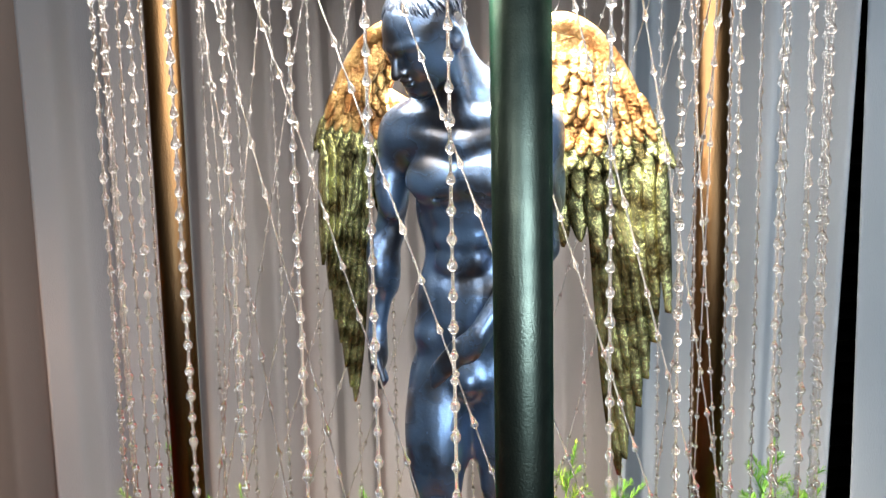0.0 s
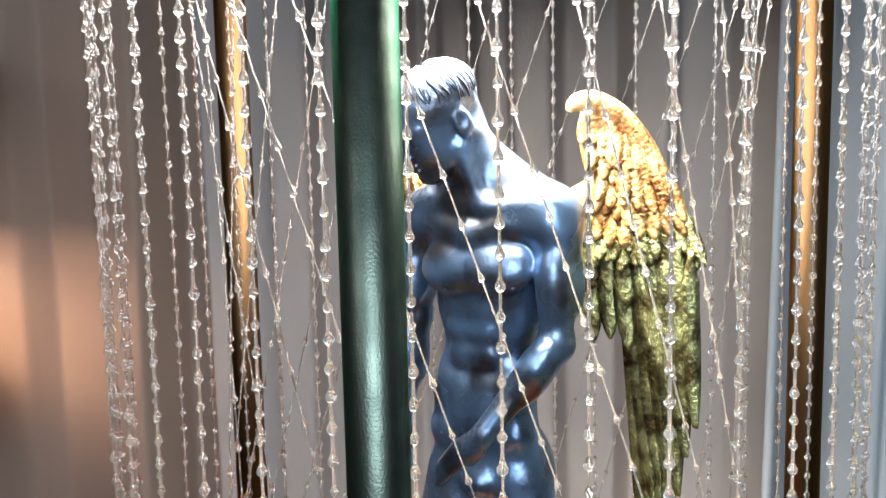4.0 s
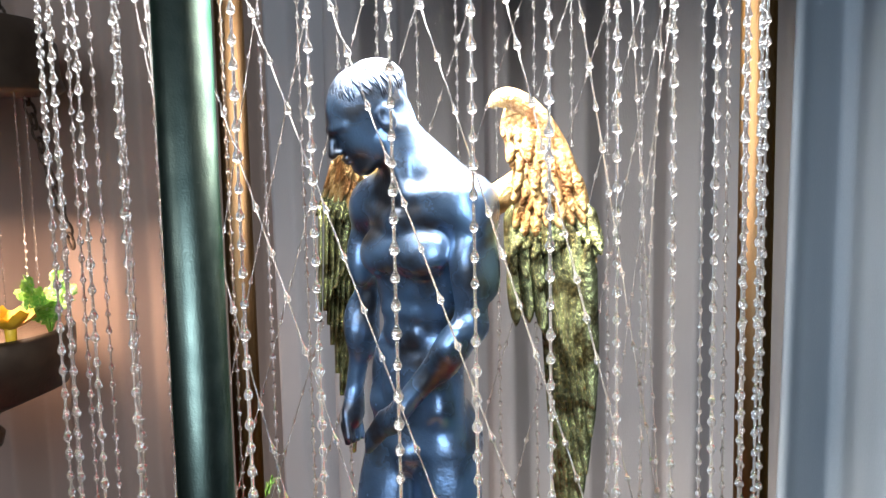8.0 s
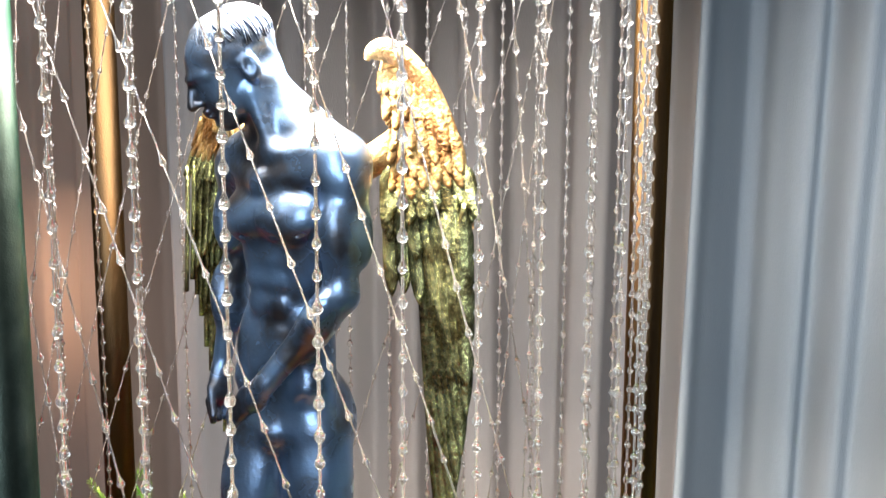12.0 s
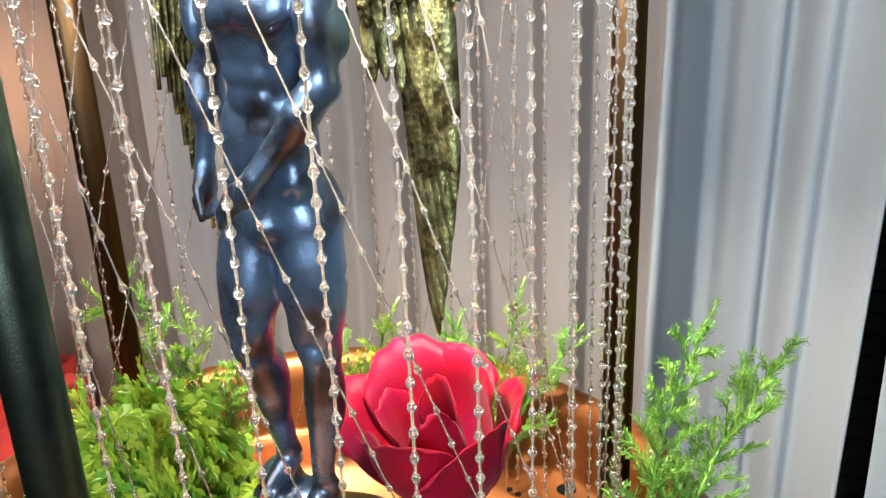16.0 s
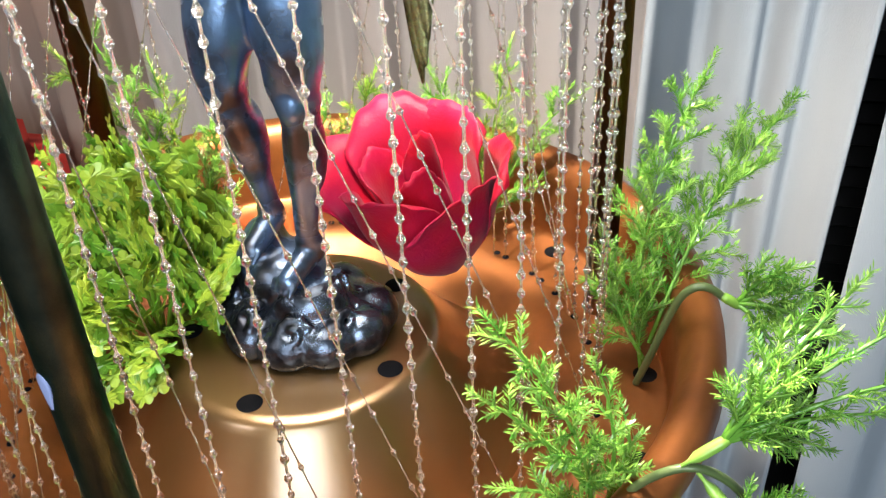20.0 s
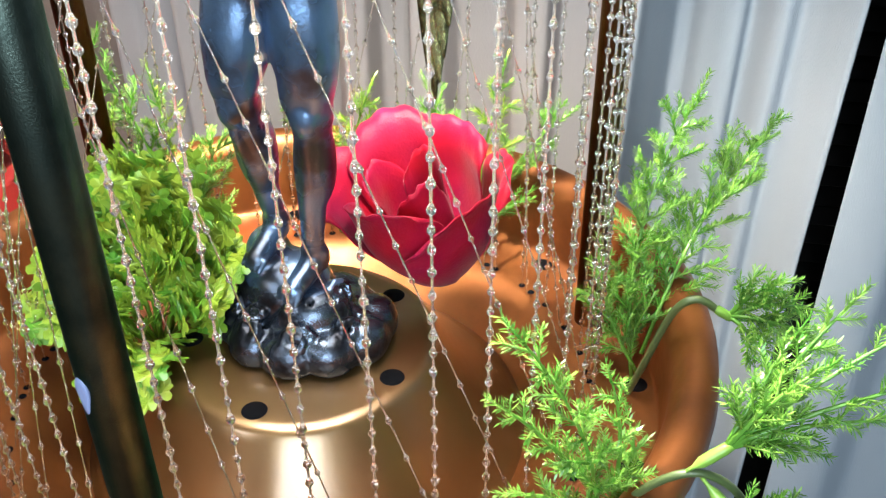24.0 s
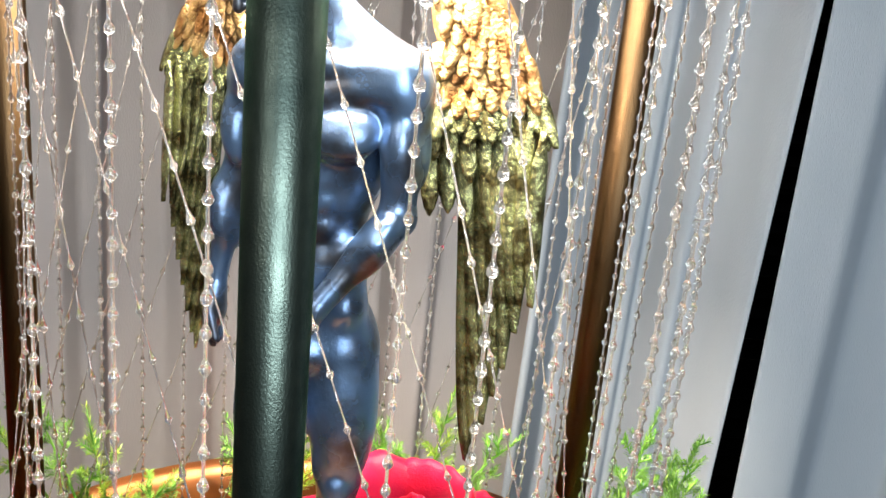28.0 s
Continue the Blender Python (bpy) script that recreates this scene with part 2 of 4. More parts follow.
curtain("warm beige pleated curtain beside the window", CURTAIN_WARM, folds(-1.7, -0.28, 0.60, 0.475, 0.055, 0.03, 3), lambda x: 0.0, 3)
curtain("pale grey pleated curtain hanging behind the rain lamp", CURTAIN, folds(-0.325, 0.20, 0.435, CURTAIN_Y + 0.035, 0.030, 0.024, 11), lambda x: 0.0, 11)
# a panel whose hem stands out before the cloth behind it, with broad folds up to the dark gap
curtain("pale grey pleated curtain panel with an outstanding white hem", CURTAIN_COOL,
        [(0.144, 0.292), (0.1365, 0.283), (0.143, 0.281), (0.149, 0.297), (0.172, 0.335), (0.184, 0.330), (0.191, 0.308), (0.205, 0.287), (0.214, 0.281),
         (0.219, 0.290), (0.2246, 0.284), (0.232, 0.262), (0.2385, 0.254), (0.247, 0.262), (0.258, 0.248), (0.268, 0.228), (0.273, 0.222)], lambda x: 0.024, 5)
curtain("pale grey-blue pleated curtain beside the dark gap", CURTAIN_COOL, folds(0.283, 1.5, 0.222, -0.10, 0.050, 0.026, 7), lambda x: 0.024, 7)

blind = thing("window_blind", None, None, "black slatted blind seen through the curtain gap", "blind")
bm = bmesh.new()
box(bm, 0.1, 0.75, 0.53, 0.54, -0.85, 1.6)
part("backing", bm, BLACK, blind, smooth=False)
slat = mesh_of("slat", box(bmesh.new(), 0.1, 0.75, -0.009, 0.009, -0.001, 0.001), BLACK, False)
for i in range(60):
    ob = new("slat", slat)
    ob.parent = blind
    ob.matrix_basis = pose(0, 0.512, -0.1 + 0.022 * i, 50)

# ---------------------------------------------------------------- rain lamp
lamp = thing("rain_lamp", None, None, "antique brass and copper rain lamp with oil lines", "lamp")
lamp.location = (0, 0, 0)

# tray with rolled rim and holes
bm = lathe([(0.100, 0.224), (0.1085, 0.2275), (0.118, 0.2350), (0.128, 0.2435), (0.1345, 0.2480), (0.14, TRAY_Z - 0.001), (0.15, TRAY_Z), (0.171, TRAY_Z), (0.1725, TRAY_Z + 0.004), (0.173, 0.286), (0.1745, 0.292),
            (0.179, 0.299), (0.186, 0.301), (0.192, 0.297), (0.1935, 0.289), (0.190, 0.280), (0.184, 0.262), (0.172, 0.228), (0.13, 0.202), (0.06, 0.19), (0, 0.188)], 96)
part("tray", bm, COPPER, lamp, "copper-coloured tray with a rolled rim")
bm = lathe([(0, DRUM_Z), (0.058, DRUM_Z), (0.0625, DRUM_Z - 0.0006), (0.0652, DRUM_Z - 0.0028), (0.0674, 0.2738), (0.0850, 0.2525), (0.0985, 0.2365), (0.1040, 0.2312), (0.1085, 0.2285), (0.110, 0.222)], 96)
part("pedestal", bm, GOLDPAN, lamp, "glossy gold domed pedestal")
# uncut holes: near-black discs on the metal paint the shade inside them
hole = mesh_of("hole", lathe([(0, 0.0006), (0.0052, 0.0006), (0.0058, 0.0001)], 20), HOLE)
for r, z, angles in ((0.163, TRAY_Z, [10 + 20 * k for k in range(18) if k not in (1, 7, 13)]), (0.0535, DRUM_Z, [-95.5 + 72 * k for k in range(5)])):
    for a in angles:
        ob = new("hole", hole)
        ob.parent = lamp
        ob.location = (r * cos(radians(a)), r * sin(radians(a)), z)
small_hole = mesh_of("line_hole", lathe([(0, 0.0006), (0.0016, 0.0006), (0.002, 0.0001)], 12), HOLE)
N_LINES, FIRST = 40, -60.8
N_SLANT, FIRST_SLANT = 24, -2.1
SLANT_TOP, SLANT_LOW, TWIST = 0.115, 0.137, 76
for a in [FIRST + 360 / N_LINES * k for k in range(N_LINES)] + [FIRST_SLANT + TWIST + 360 / N_SLANT * k for k in range(N_SLANT)]:
    ob = new("line_hole", small_hole)
    ob.parent = lamp
    ob.location = (RING * cos(radians(a)), RING * sin(radians(a)), TRAY_Z - 0.0006)
for a in (-90, 30, 150):
    x, y = POST_R * cos(radians(a)), POST_R * sin(radians(a))
    bm = tube([(x, y, TRAY_Z - 0.01), (x, y, TOP_Z)], POST_W, 32)
    part("post", bm, DARK_BRASS if a == -90 else BRASS, lamp, "green-black brass post at the front" if a == -90 else "")
bm = lathe([(0, 0), (0.0014, 0.0002), (0.0026, 0.0001), (0.0028, -0.0006), (0, -0.0008)], 16)
for v in bm.verts:
    v.co.x, v.co.z = v.co.x * (1.0 + 0.25 * sin(900 * v.co.y)), v.co.z
    v.co.y *= 2.6
chip = part("paint_chip", bm, material("blue_paint", (0.28, 0.33, 0.55), 0.5), lamp, "blue paint fleck on the front post")
chip.matrix_basis = Matrix.Translation((-0.0034, -POST_R - 0.0069, 0.386)) @ pose(0, 0, 0, 90, 0, -26)
bm = lathe([(0.175, TOP_Z + 0.002), (0.185, TOP_Z), (0.188, TOP_Z + 0.012), (0.18, TOP_Z + 0.05), (0.12, TOP_Z + 0.12), (0.03, TOP_Z + 0.17), (0, TOP_Z + 0.172)], 64)
part("head", bm, BRASS, lamp)
bm = lathe([(0.03, TOP_Z + 0.003), (0.175, TOP_Z + 0.002)], 64)
part("head_plate", bm, COPPER_DARK, lamp)
bm = tube([(0, 0, TOP_Z + 0.16), (0, 0, 1.7)], 0.005, 12)
part("hanger", bm, BRASS, lamp)


# oil lines
NECK = 0.00046
# half width and height of a drop, in units of its radius: a round belly under a long shoulder
DROP_SHAPE = ((0.33, 1.9), (0.40, 1.55), (0.56, 1.15), (0.76, 0.78), (0.92, 0.40), (1.0, 0.0), (0.95, -0.34), (0.80, -0.64), (0.58, -0.86), (0.38, -1.02), (0.33, -1.25))
SLIM_SHAPE = ((0.26, 2.9), (0.36, 2.1), (0.54, 1.4), (0.76, 0.8), (0.93, 0.35), (1.0, 0.0), (0.95, -0.34), (0.76, -0.70), (0.45, -0.95), (0.26, -1.2))


def drop_places(length, step, big, seed):
    """Heights and sizes of the drops along one line."""
    rnd = random.Random(seed)
    z, out = -0.003 - step * rnd.random(), []
    while z > -length + 0.004:
        out.append((z, big * rnd.uniform(0.86, 1.12)))
        z -= step * rnd.uniform(0.86, 1.14)
    return out


def chain(verts, faces, m, places, end, shape, neck, n=10):
    """The oil along one line from its top down to end: a thin skin that swells into drops."""
    turn, at = np.array(m.to_3x3()).T, np.array(m.translation)
    rows = []
    for z, r in places:
        rows += [(max(q * r, neck), z + r * w) for q, w in shape]
    rows = [(neck, max(rows[0][1] + 0.001, 0.0))] + rows + [(neck, min(rows[-1][1] - 0.0005, end))]
    rows = [q for i, q in enumerate(rows) if i == 0 or q[1] < rows[i - 1][1] - 0.00005]
    start = len(verts)
    round_ = np.array([(cos(2 * pi * k / n), sin(2 * pi * k / n)) for k in range(n)])
    ring = np.concatenate([np.column_stack([round_ * q, np.full(n, w)]) for q, w in rows])
    verts.extend((ring @ turn + at).tolist())
    for i in range(len(rows) - 1):
        for k in range(n):
            a, c = start + n * i + k, start + n * i + (k + 1) % n
            faces.append((a, a + n, c + n, c))


def line_mesh(length, r):
    return mesh_of("oil_line", tube([(0, 0, 0), (0, 0, -length)], r, 6), NYLON)


STEP, BEAD = 0.0079, 0.00140
one = lathe(([(0.34, 5.0)] + list(DROP_SHAPE))[::-1], 14)
DROP = mesh_of("oil_drop", one, OIL)
H = TOP_Z - TRAY_Z
straight = line_mesh(H, 0.00008)
verts, faces = [], []
single = 0
for k in range(N_LINES):
    a = (FIRST + 360 / N_LINES * k + 180) % 360 - 180
    ob = new("oil_line", straight)
    ob.parent = lamp
    ob.matrix_basis = pose(RING * cos(radians(a)), RING * sin(radians(a)), TOP_Z)
    places = drop_places(H, STEP, BEAD, 50 + k)
    if -101 < a < -40:
        low = -0.08
        for z, r in places:
            if z < low and single < 300:
                d = new("oil_drop", DROP)
                d.parent = ob
                d.matrix_basis = Matrix.Translation((0, 0, z)) @ Matrix.Diagonal((r, r, r, 1))
                single += 1
            elif z < low:
                low = z - 0.001
        places = [q for q in places if q[0] >= low]
        chain(verts, faces, ob.matrix_basis, places, low, DROP_SHAPE, NECK)
    else:
        chain(verts, faces, ob.matrix_basis, places, -H, DROP_SHAPE, NECK)
for k in range(N_SLANT):
    a = radians(FIRST_SLANT + 360 / N_SLANT * k)
    top = Vector((SLANT_TOP * cos(a), SLANT_TOP * sin(a), TOP_Z))
    low = Vector((SLANT_LOW * cos(a + radians(TWIST)), SLANT_LOW * sin(a + radians(TWIST)), TRAY_Z))
    length = (top - low).length
    if k == 0:
        slant = line_mesh(length, 0.00008)
    ob = new("slanted_oil_line", slant)
    ob.parent = lamp
    ob.matrix_basis = Matrix.Translation(top) @ (top - low).to_track_quat("Z", "Y").to_matrix().to_4x4()
    chain(verts, faces, ob.matrix_basis, drop_places(length, 0.0165, 0.00118, 80 + k), -length, SLIM_SHAPE, 0.00030)
me = bpy.data.meshes.new("oil_coat")
me.from_pydata(verts, [], faces)
me.materials.append(OIL)
me.shade_smooth()
ob = tagged(new("oil_coat", me), "clear oil drops running down the lines", kind="stuff")
ob.parent = lamp

# ---------------------------------------------------------------- winged statue, one mesh
class Field:
    """A distance field on a grid, built up from blended capsules and ellipsoids."""

    def __init__(self, low, high, step):
        self.low, self.step = np.array(low), step
        axes = [np.arange(a, b, step, dtype=np.float32) for a, b in zip(low, high)]
        self.x, self.y, self.z = np.meshgrid(*axes, indexing="ij", sparse=True)
        self.d = np.full([len(a) for a in axes], 0.05, np.float32)

    def blend(self, d, k):
        h = np.clip(0.5 + 0.5 * (self.d - d) / k, 0, 1)
        self.d = self.d * (1 - h) + d * h - k * h * (1 - h)

    def carve(self, d, k):
        h = np.clip(0.5 - 0.5 * (self.d + d) / k, 0, 1)
        self.d = self.d * (1 - h) - d * h + k * h * (1 - h)

    def capsule(self, a, b, ra, rb):
        ab = [q - p for p, q in zip(a, b)]
        n = sum(c * c for c in ab)
        t = np.clip(((self.x - a[0]) * ab[0] + (self.y - a[1]) * ab[1] + (self.z - a[2]) * ab[2]) / n, 0, 1)
        return np.sqrt((self.x - a[0] - t * ab[0]) ** 2 + (self.y - a[1] - t * ab[1]) ** 2 + (self.z - a[2] - t * ab[2]) ** 2) - (ra + t * (rb - ra))

    def ellipsoid(self, c, r, turn=(0, 0, 0)):
        m = Euler([radians(q) for q in turn]).to_matrix().transposed()
        dx, dy, dz = self.x - c[0], self.y - c[1], self.z - c[2]
        p = [m[i][0] * dx + m[i][1] * dy + m[i][2] * dz for i in range(3)]
        k0 = np.sqrt(sum((q / s) ** 2 for q, s in zip(p, r)))
        k1 = np.sqrt(sum((q / (s * s)) ** 2 for q, s in zip(p, r)))
        return k0 * (k0 - 1) / np.maximum(k1, 1e-6)

    def limb(self, a, b, ra, rb, k=0.004):
        self.blend(self.capsule(a, b, ra, rb), k)

    soft = 1.0          # widens the finest blends

    def lump(self, c, r, turn=(0, 0, 0), k=0.004):
        k = max(k, min(k * self.soft, 0.0065))
        self.blend(self.ellipsoid(c, r if isinstance(r, tuple) else (r, r, r), turn), k)

    def groove(self, a, b, r, k=0.002):
        self.carve(self.capsule(a, b, r, r), k)

    def surface(self):
        """The field's zero surface as points and quads."""
        d = self.d
        inside = d < 0
        count = np.zeros([s - 1 for s in d.shape], np.int8)
        total = np.zeros([s - 1 for s in d.shape] + [3], np.float32)
        corners = [(i, j, k) for i in (0, 1) for j in (0, 1) for k in (0, 1)]

        def sub(a, c):
            return a[c[0]:c[0] + a.shape[0] - 1, c[1]:c[1] + a.shape[1] - 1, c[2]:c[2] + a.shape[2] - 1]

        for axis in range(3):
            for c in corners:
                if c[axis]:
                    continue
                e = list(c)
                e[axis] = 1
                a, b = sub(d, c), sub(d, e)
                cross = (a < 0) != (b < 0)
                t = np.where(cross, a / np.where(cross, a - b, 1), 0)
                count += cross
                for q in range(3):
                    total[..., q] += np.where(cross, c[q] + (t if q == axis else 0), 0)
        live = count > 0
        index = np.full(live.shape, -1, np.int64)
        index[live] = np.arange(live.sum())
        cells = np.argwhere(live)
        points = (cells + total[live] / count[live][:, None]) * self.step + self.low
        quads = []
        for axis in range(3):
            lo = [slice(1, -1)] * 3
            hi = list(lo)
            lo[axis], hi[axis] = slice(0, -1), slice(1, None)
            a, b = inside[tuple(lo)], inside[tuple(hi)]
            u, v = [q for q in range(3) if q != axis]
            for flip, mask in ((0, a & ~b), (1, ~a & b)):
                at = np.argwhere(mask)
                at[:, u] += 1
                at[:, v] += 1
                ring = []
                for du, dv in ((-1, -1), (0, -1), (0, 0), (-1, 0)):
                    p = at.copy()
                    p[:, u] += du
                    p[:, v] += dv
                    ring.append(index[p[:, 0], p[:, 1], p[:, 2]])
                ring = np.stack(ring, 1)
                quads.append(ring[:, ::-1] if (flip == 0) == (axis != 1) else ring)
        quads = np.concatenate(quads)
        return points, quads[:, ::-1]


f = Field((-0.050, -0.046, 0.277), (0.052, 0.044, 0.627), 0.00100)
# the body is twisted about its length, more at the shoulders than at the feet
grid_x, grid_y = f.x, f.y
angle = -np.radians(8 + 14 * np.clip((f.z - 0.41) / 0.12, 0, 1)).astype(np.float32)
f.x, f.y = 0.002 + np.cos(angle) * (grid_x - 0.002) + np.sin(angle) * (grid_y - 0.002), 0.002 - np.sin(angle) * (grid_x - 0.002) + np.cos(angle) * (grid_y - 0.002)
# trunk
f.soft = 2.0
f.lump((0.0015, 0.003, 0.464), (0.0205, 0.0142, 0.020), k=0.006)
f.lump((0.0015, 0.003, 0.493), (0.0186, 0.0130, 0.030), k=0.012)
f.lump((0.0028, 0.003, 0.531), (0.0232, 0.0160, 0.030), k=0.009)
f.lump((0.0035, 0.006, 0.556), (0.0295, 0.0125, 0.013), k=0.008)
f.lump((0.0150, -0.0105, 0.5435), (0.0130, 0.0062, 0.0105), (-18, 0, 14), 0.003)
f.lump((-0.0085, -0.0105, 0.5425), (0.0130, 0.0062, 0.0105), (-18, 0, -14), 0.003)
f.limb((0.004, -0.0105, 0.5555), (0.030, -0.004, 0.5605), 0.0052, 0.0062, 0.004)
f.limb((0.002, -0.0105, 0.5550), (-0.023, -0.002, 0.5590), 0.0052, 0.0062, 0.004)
for i in range(3):
    for s in (-1, 1):
        f.lump((0.0014 + 0.0052 * s, -0.0106 + 0.0006 * i, 0.5270 - 0.0096 * i), (0.0050, 0.0024, 0.0044), k=0.0016)
for s in (-1, 1):
    f.lump((0.0003 + 0.0050 * s, -0.0088, 0.487), (0.0056, 0.0034, 0.0120), (0, 5 * s, 0), 0.0025)
    f.lump((0.0012 + 0.0150 * s, -0.0015, 0.490), (0.0050, 0.0090, 0.0150), (0, -6 * s, 0), 0.0045)
    f.lump((0.0015 + 0.0150 * s, -0.0030, 0.4745), (0.0058, 0.0080, 0.0070), (0, 28 * s, 0), 0.004)
    f.groove((0.0030 + 0.0015 * s, -0.0165, 0.5300), (0.0020 + 0.0140 * s, -0.0125, 0.5120), 0.0007, 0.0016)
    f.groove((0.0005 + 0.0175 * s, -0.0110, 0.4725), (0.0005 + 0.0040 * s, -0.0150, 0.4560), 0.0010, 0.0018)
    f.groove((0.0012 + 0.0100 * s, -0.0130, 0.5200), (0.0004 + 0.0100 * s, -0.0118, 0.4800), 0.0006, 0.0014)
f.groove((-0.003, -0.0118, 0.5012), (-0.003, -0.0140, 0.5002), 0.0010, 0.001)
f.groove((0.0035, -0.0180, 0.552), (0.0010, -0.0128, 0.470), 0.0006, 0.0014)
f.groove((-0.0185, -0.0110, 0.5360), (-0.001, -0.0165, 0.5335), 0.0007, 0.0012)
f.groove((0.0080, -0.0165, 0.5345), (0.0255, -0.0110, 0.5370), 0.0007, 0.0012)
# shoulders and neck
f.lump((0.0335, 0.001, 0.5585), (0.0094, 0.0105, 0.0122), (0, 12, 0), 0.0035)
f.lump((-0.0268, 0.003, 0.5575), (0.0094, 0.0105, 0.0122), (0, -12, 0), 0.0035)
f.limb((0.0025, 0.005, 0.573), (0.028, 0.003, 0.566), 0.0100, 0.0068, 0.007)
f.limb((0.0025, 0.005, 0.573), (-0.022, 0.004, 0.565), 0.0100, 0.0068, 0.007)
# his right arm hangs, the left one crosses the hips
f.limb((-0.0285, 0.003, 0.554), (-0.0345, 0.007, 0.517), 0.0076, 0.0056)
f.lump((-0.0318, -0.0006, 0.5365), (0.0056, 0.0062, 0.0128), (-6, -8, 0), 0.0022)
f.lump((-0.0335, 0.0085, 0.5380), (0.0056, 0.0060, 0.0135), (-6, -8, 0), 0.0022)
f.limb((-0.0345, 0.007, 0.517), (-0.0395, 0.005, 0.474), 0.0058, 0.0040)
f.lump((-0.0378, 0.0030, 0.5040), (0.0052, 0.0058, 0.0130), (0, -8, 0), 0.0022)
f.lump((-0.0352, 0.0085, 0.5020), (0.0048, 0.0052, 0.0125), (0, -8, 0), 0.0022)
f.lump((-0.0385, 0.0035, 0.4650), (0.0044, 0.0064, 0.0086), k=0.0025)
for i in range(4):
    f.limb((-0.0395, 0.0085 - 0.0035 * i, 0.4605), (-0.0360, 0.0075 - 0.0035 * i, 0.4525), 0.0018, 0.0015, 0.0010)
f.limb((-0.0385, -0.002, 0.466), (-0.0345, -0.0045, 0.4555), 0.0019, 0.0015, 0.0012)
f.limb((0.0350, 0.0, 0.554), (0.0345, -0.004, 0.514), 0.0080, 0.0062)
f.lump((0.0352, -0.0058, 0.5355), (0.0060, 0.0062, 0.0130), (8, 0, 0), 0.0022)
f.lump((0.0372, 0.0032, 0.5370), (0.0058, 0.0064, 0.0140), (8, 0, 0), 0.0022)
f.limb((0.0345, -0.004, 0.514), (0.0115, -0.0215, 0.482), 0.0064, 0.0044)
f.lump((0.0290, -0.0095, 0.5060), (0.0062, 0.0062, 0.0120), (20, 38, 0), 0.0024)
f.lump((0.0262, -0.0125, 0.5000), (0.0052, 0.0056, 0.0125), (25, 38, 0), 0.0022)
f.lump((0.0050, -0.0225, 0.4745), (0.0086, 0.0040, 0.0058), (0, -38, -15), 0.0025)
for i in range(4):
    f.limb((0.0005, -0.0236, 0.4765 - 0.0028 * i), (-0.0095, -0.0218, 0.4655 - 0.0022 * i), 0.0019, 0.0015, 0.0010)
# hips and legs, his weight on the left one
f.x = f.x - 0.0025
for s in (-1, 1):
    f.lump((0.0002 + 0.0105 * s, 0.0115, 0.460), (0.0112, 0.0092, 0.0160), k=0.006)
f.lump((0.0005, -0.0115, 0.4565), (0.0052, 0.0048, 0.0062), k=0.003)
for hip, knee, foot in (((0.0122, 0.002, 0.457), (0.0140, -0.002, 0.401), (0.0085, -0.001, 0.336)), ((-0.0118, 0.001, 0.457), (-0.0145, -0.009, 0.404), (-0.0135, 0.006, 0.345))):
    h, q, w = Vector(hip), Vector(knee), Vector(foot)
    out = 1 if hip[0] > 0 else -1
    lean = math.degrees(math.atan2(q.y - h.y, h.z - q.z))
    f.limb(hip, knee, 0.0142, 0.0082, 0.006)
    m = h.lerp(q, 0.44)
    # the long muscles of the thigh: outer, front and inner, then the two above the kneecap
    f.lump((m.x + 0.0068 * out, m.y - 0.0025, m.z), (0.0080, 0.0104, 0.0260), (lean, 0, 0), 0.0026)
    f.lump((m.x - 0.0005 * out, m.y - 0.0088, m.z + 0.001), (0.0070, 0.0066, 0.0235), (lean, 0, 0), 0.0024)
    f.lump((m.x - 0.0062 * out, m.y - 0.0030, m.z + 0.004), (0.0066, 0.0090, 0.0215), (lean, 0, 0), 0.0026)
    m = h.lerp(q, 0.82)
    f.lump((m.x - 0.0050 * out, m.y - 0.0062, m.z), (0.0048, 0.0048, 0.0092), (lean, 0, 0), 0.0020)
    f.lump((m.x + 0.0052 * out, m.y - 0.0055, m.z + 0.003), (0.0044, 0.0046, 0.0095), (lean, 0, 0), 0.0020)
    f.lump((q.x, q.y - 0.0078, q.z - 0.0010), (0.0048, 0.0034, 0.0056), k=0.0020)
    f.limb(tuple(q), foot, 0.0082, 0.0050)
    m = q.lerp(w, 0.36)
    f.lump((m.x + 0.0034 * out, m.y + 0.0035, m.z), (0.0054, 0.0070, 0.0175), k=0.0024)
    f.lump((m.x - 0.0034 * out, m.y + 0.0040, m.z - 0.003), (0.0050, 0.0066, 0.0165), k=0.0024)
    f.limb((q.x, q.y - 0.0070, q.z - 0.010), (w.x, w.y - 0.0030, w.z + 0.004), 0.0020, 0.0020, 0.0025)
    for e in (-1, 1):
        f.lump((w.x + 0.0042 * e, w.y + 0.001, w.z - 0.004), 0.0022, k=0.002)
f.soft = 1.0
# feet
f.limb((0.0085, 0.001, 0.327), (0.0045, -0.0155, 0.3195), 0.0062, 0.0048)
f.limb((-0.0135, 0.008, 0.336), (-0.0165, -0.008, 0.3275), 0.0060, 0.0048)
for i in range(5):
    f.limb((0.0088 - 0.0026 * i, -0.018 + 0.0006 * i, 0.3195), (0.0080 - 0.0027 * i, -0.0225 + 0.0011 * i, 0.3160), 0.0015, 0.0011, 0.0012)
    f.limb((-0.0115 - 0.0025 * i, -0.0105 + 0.0006 * i, 0.328), (-0.0125 - 0.0026 * i, -0.0150 + 0.0011 * i, 0.3248), 0.0015, 0.0011, 0.0012)
f.x, f.y = grid_x, grid_y
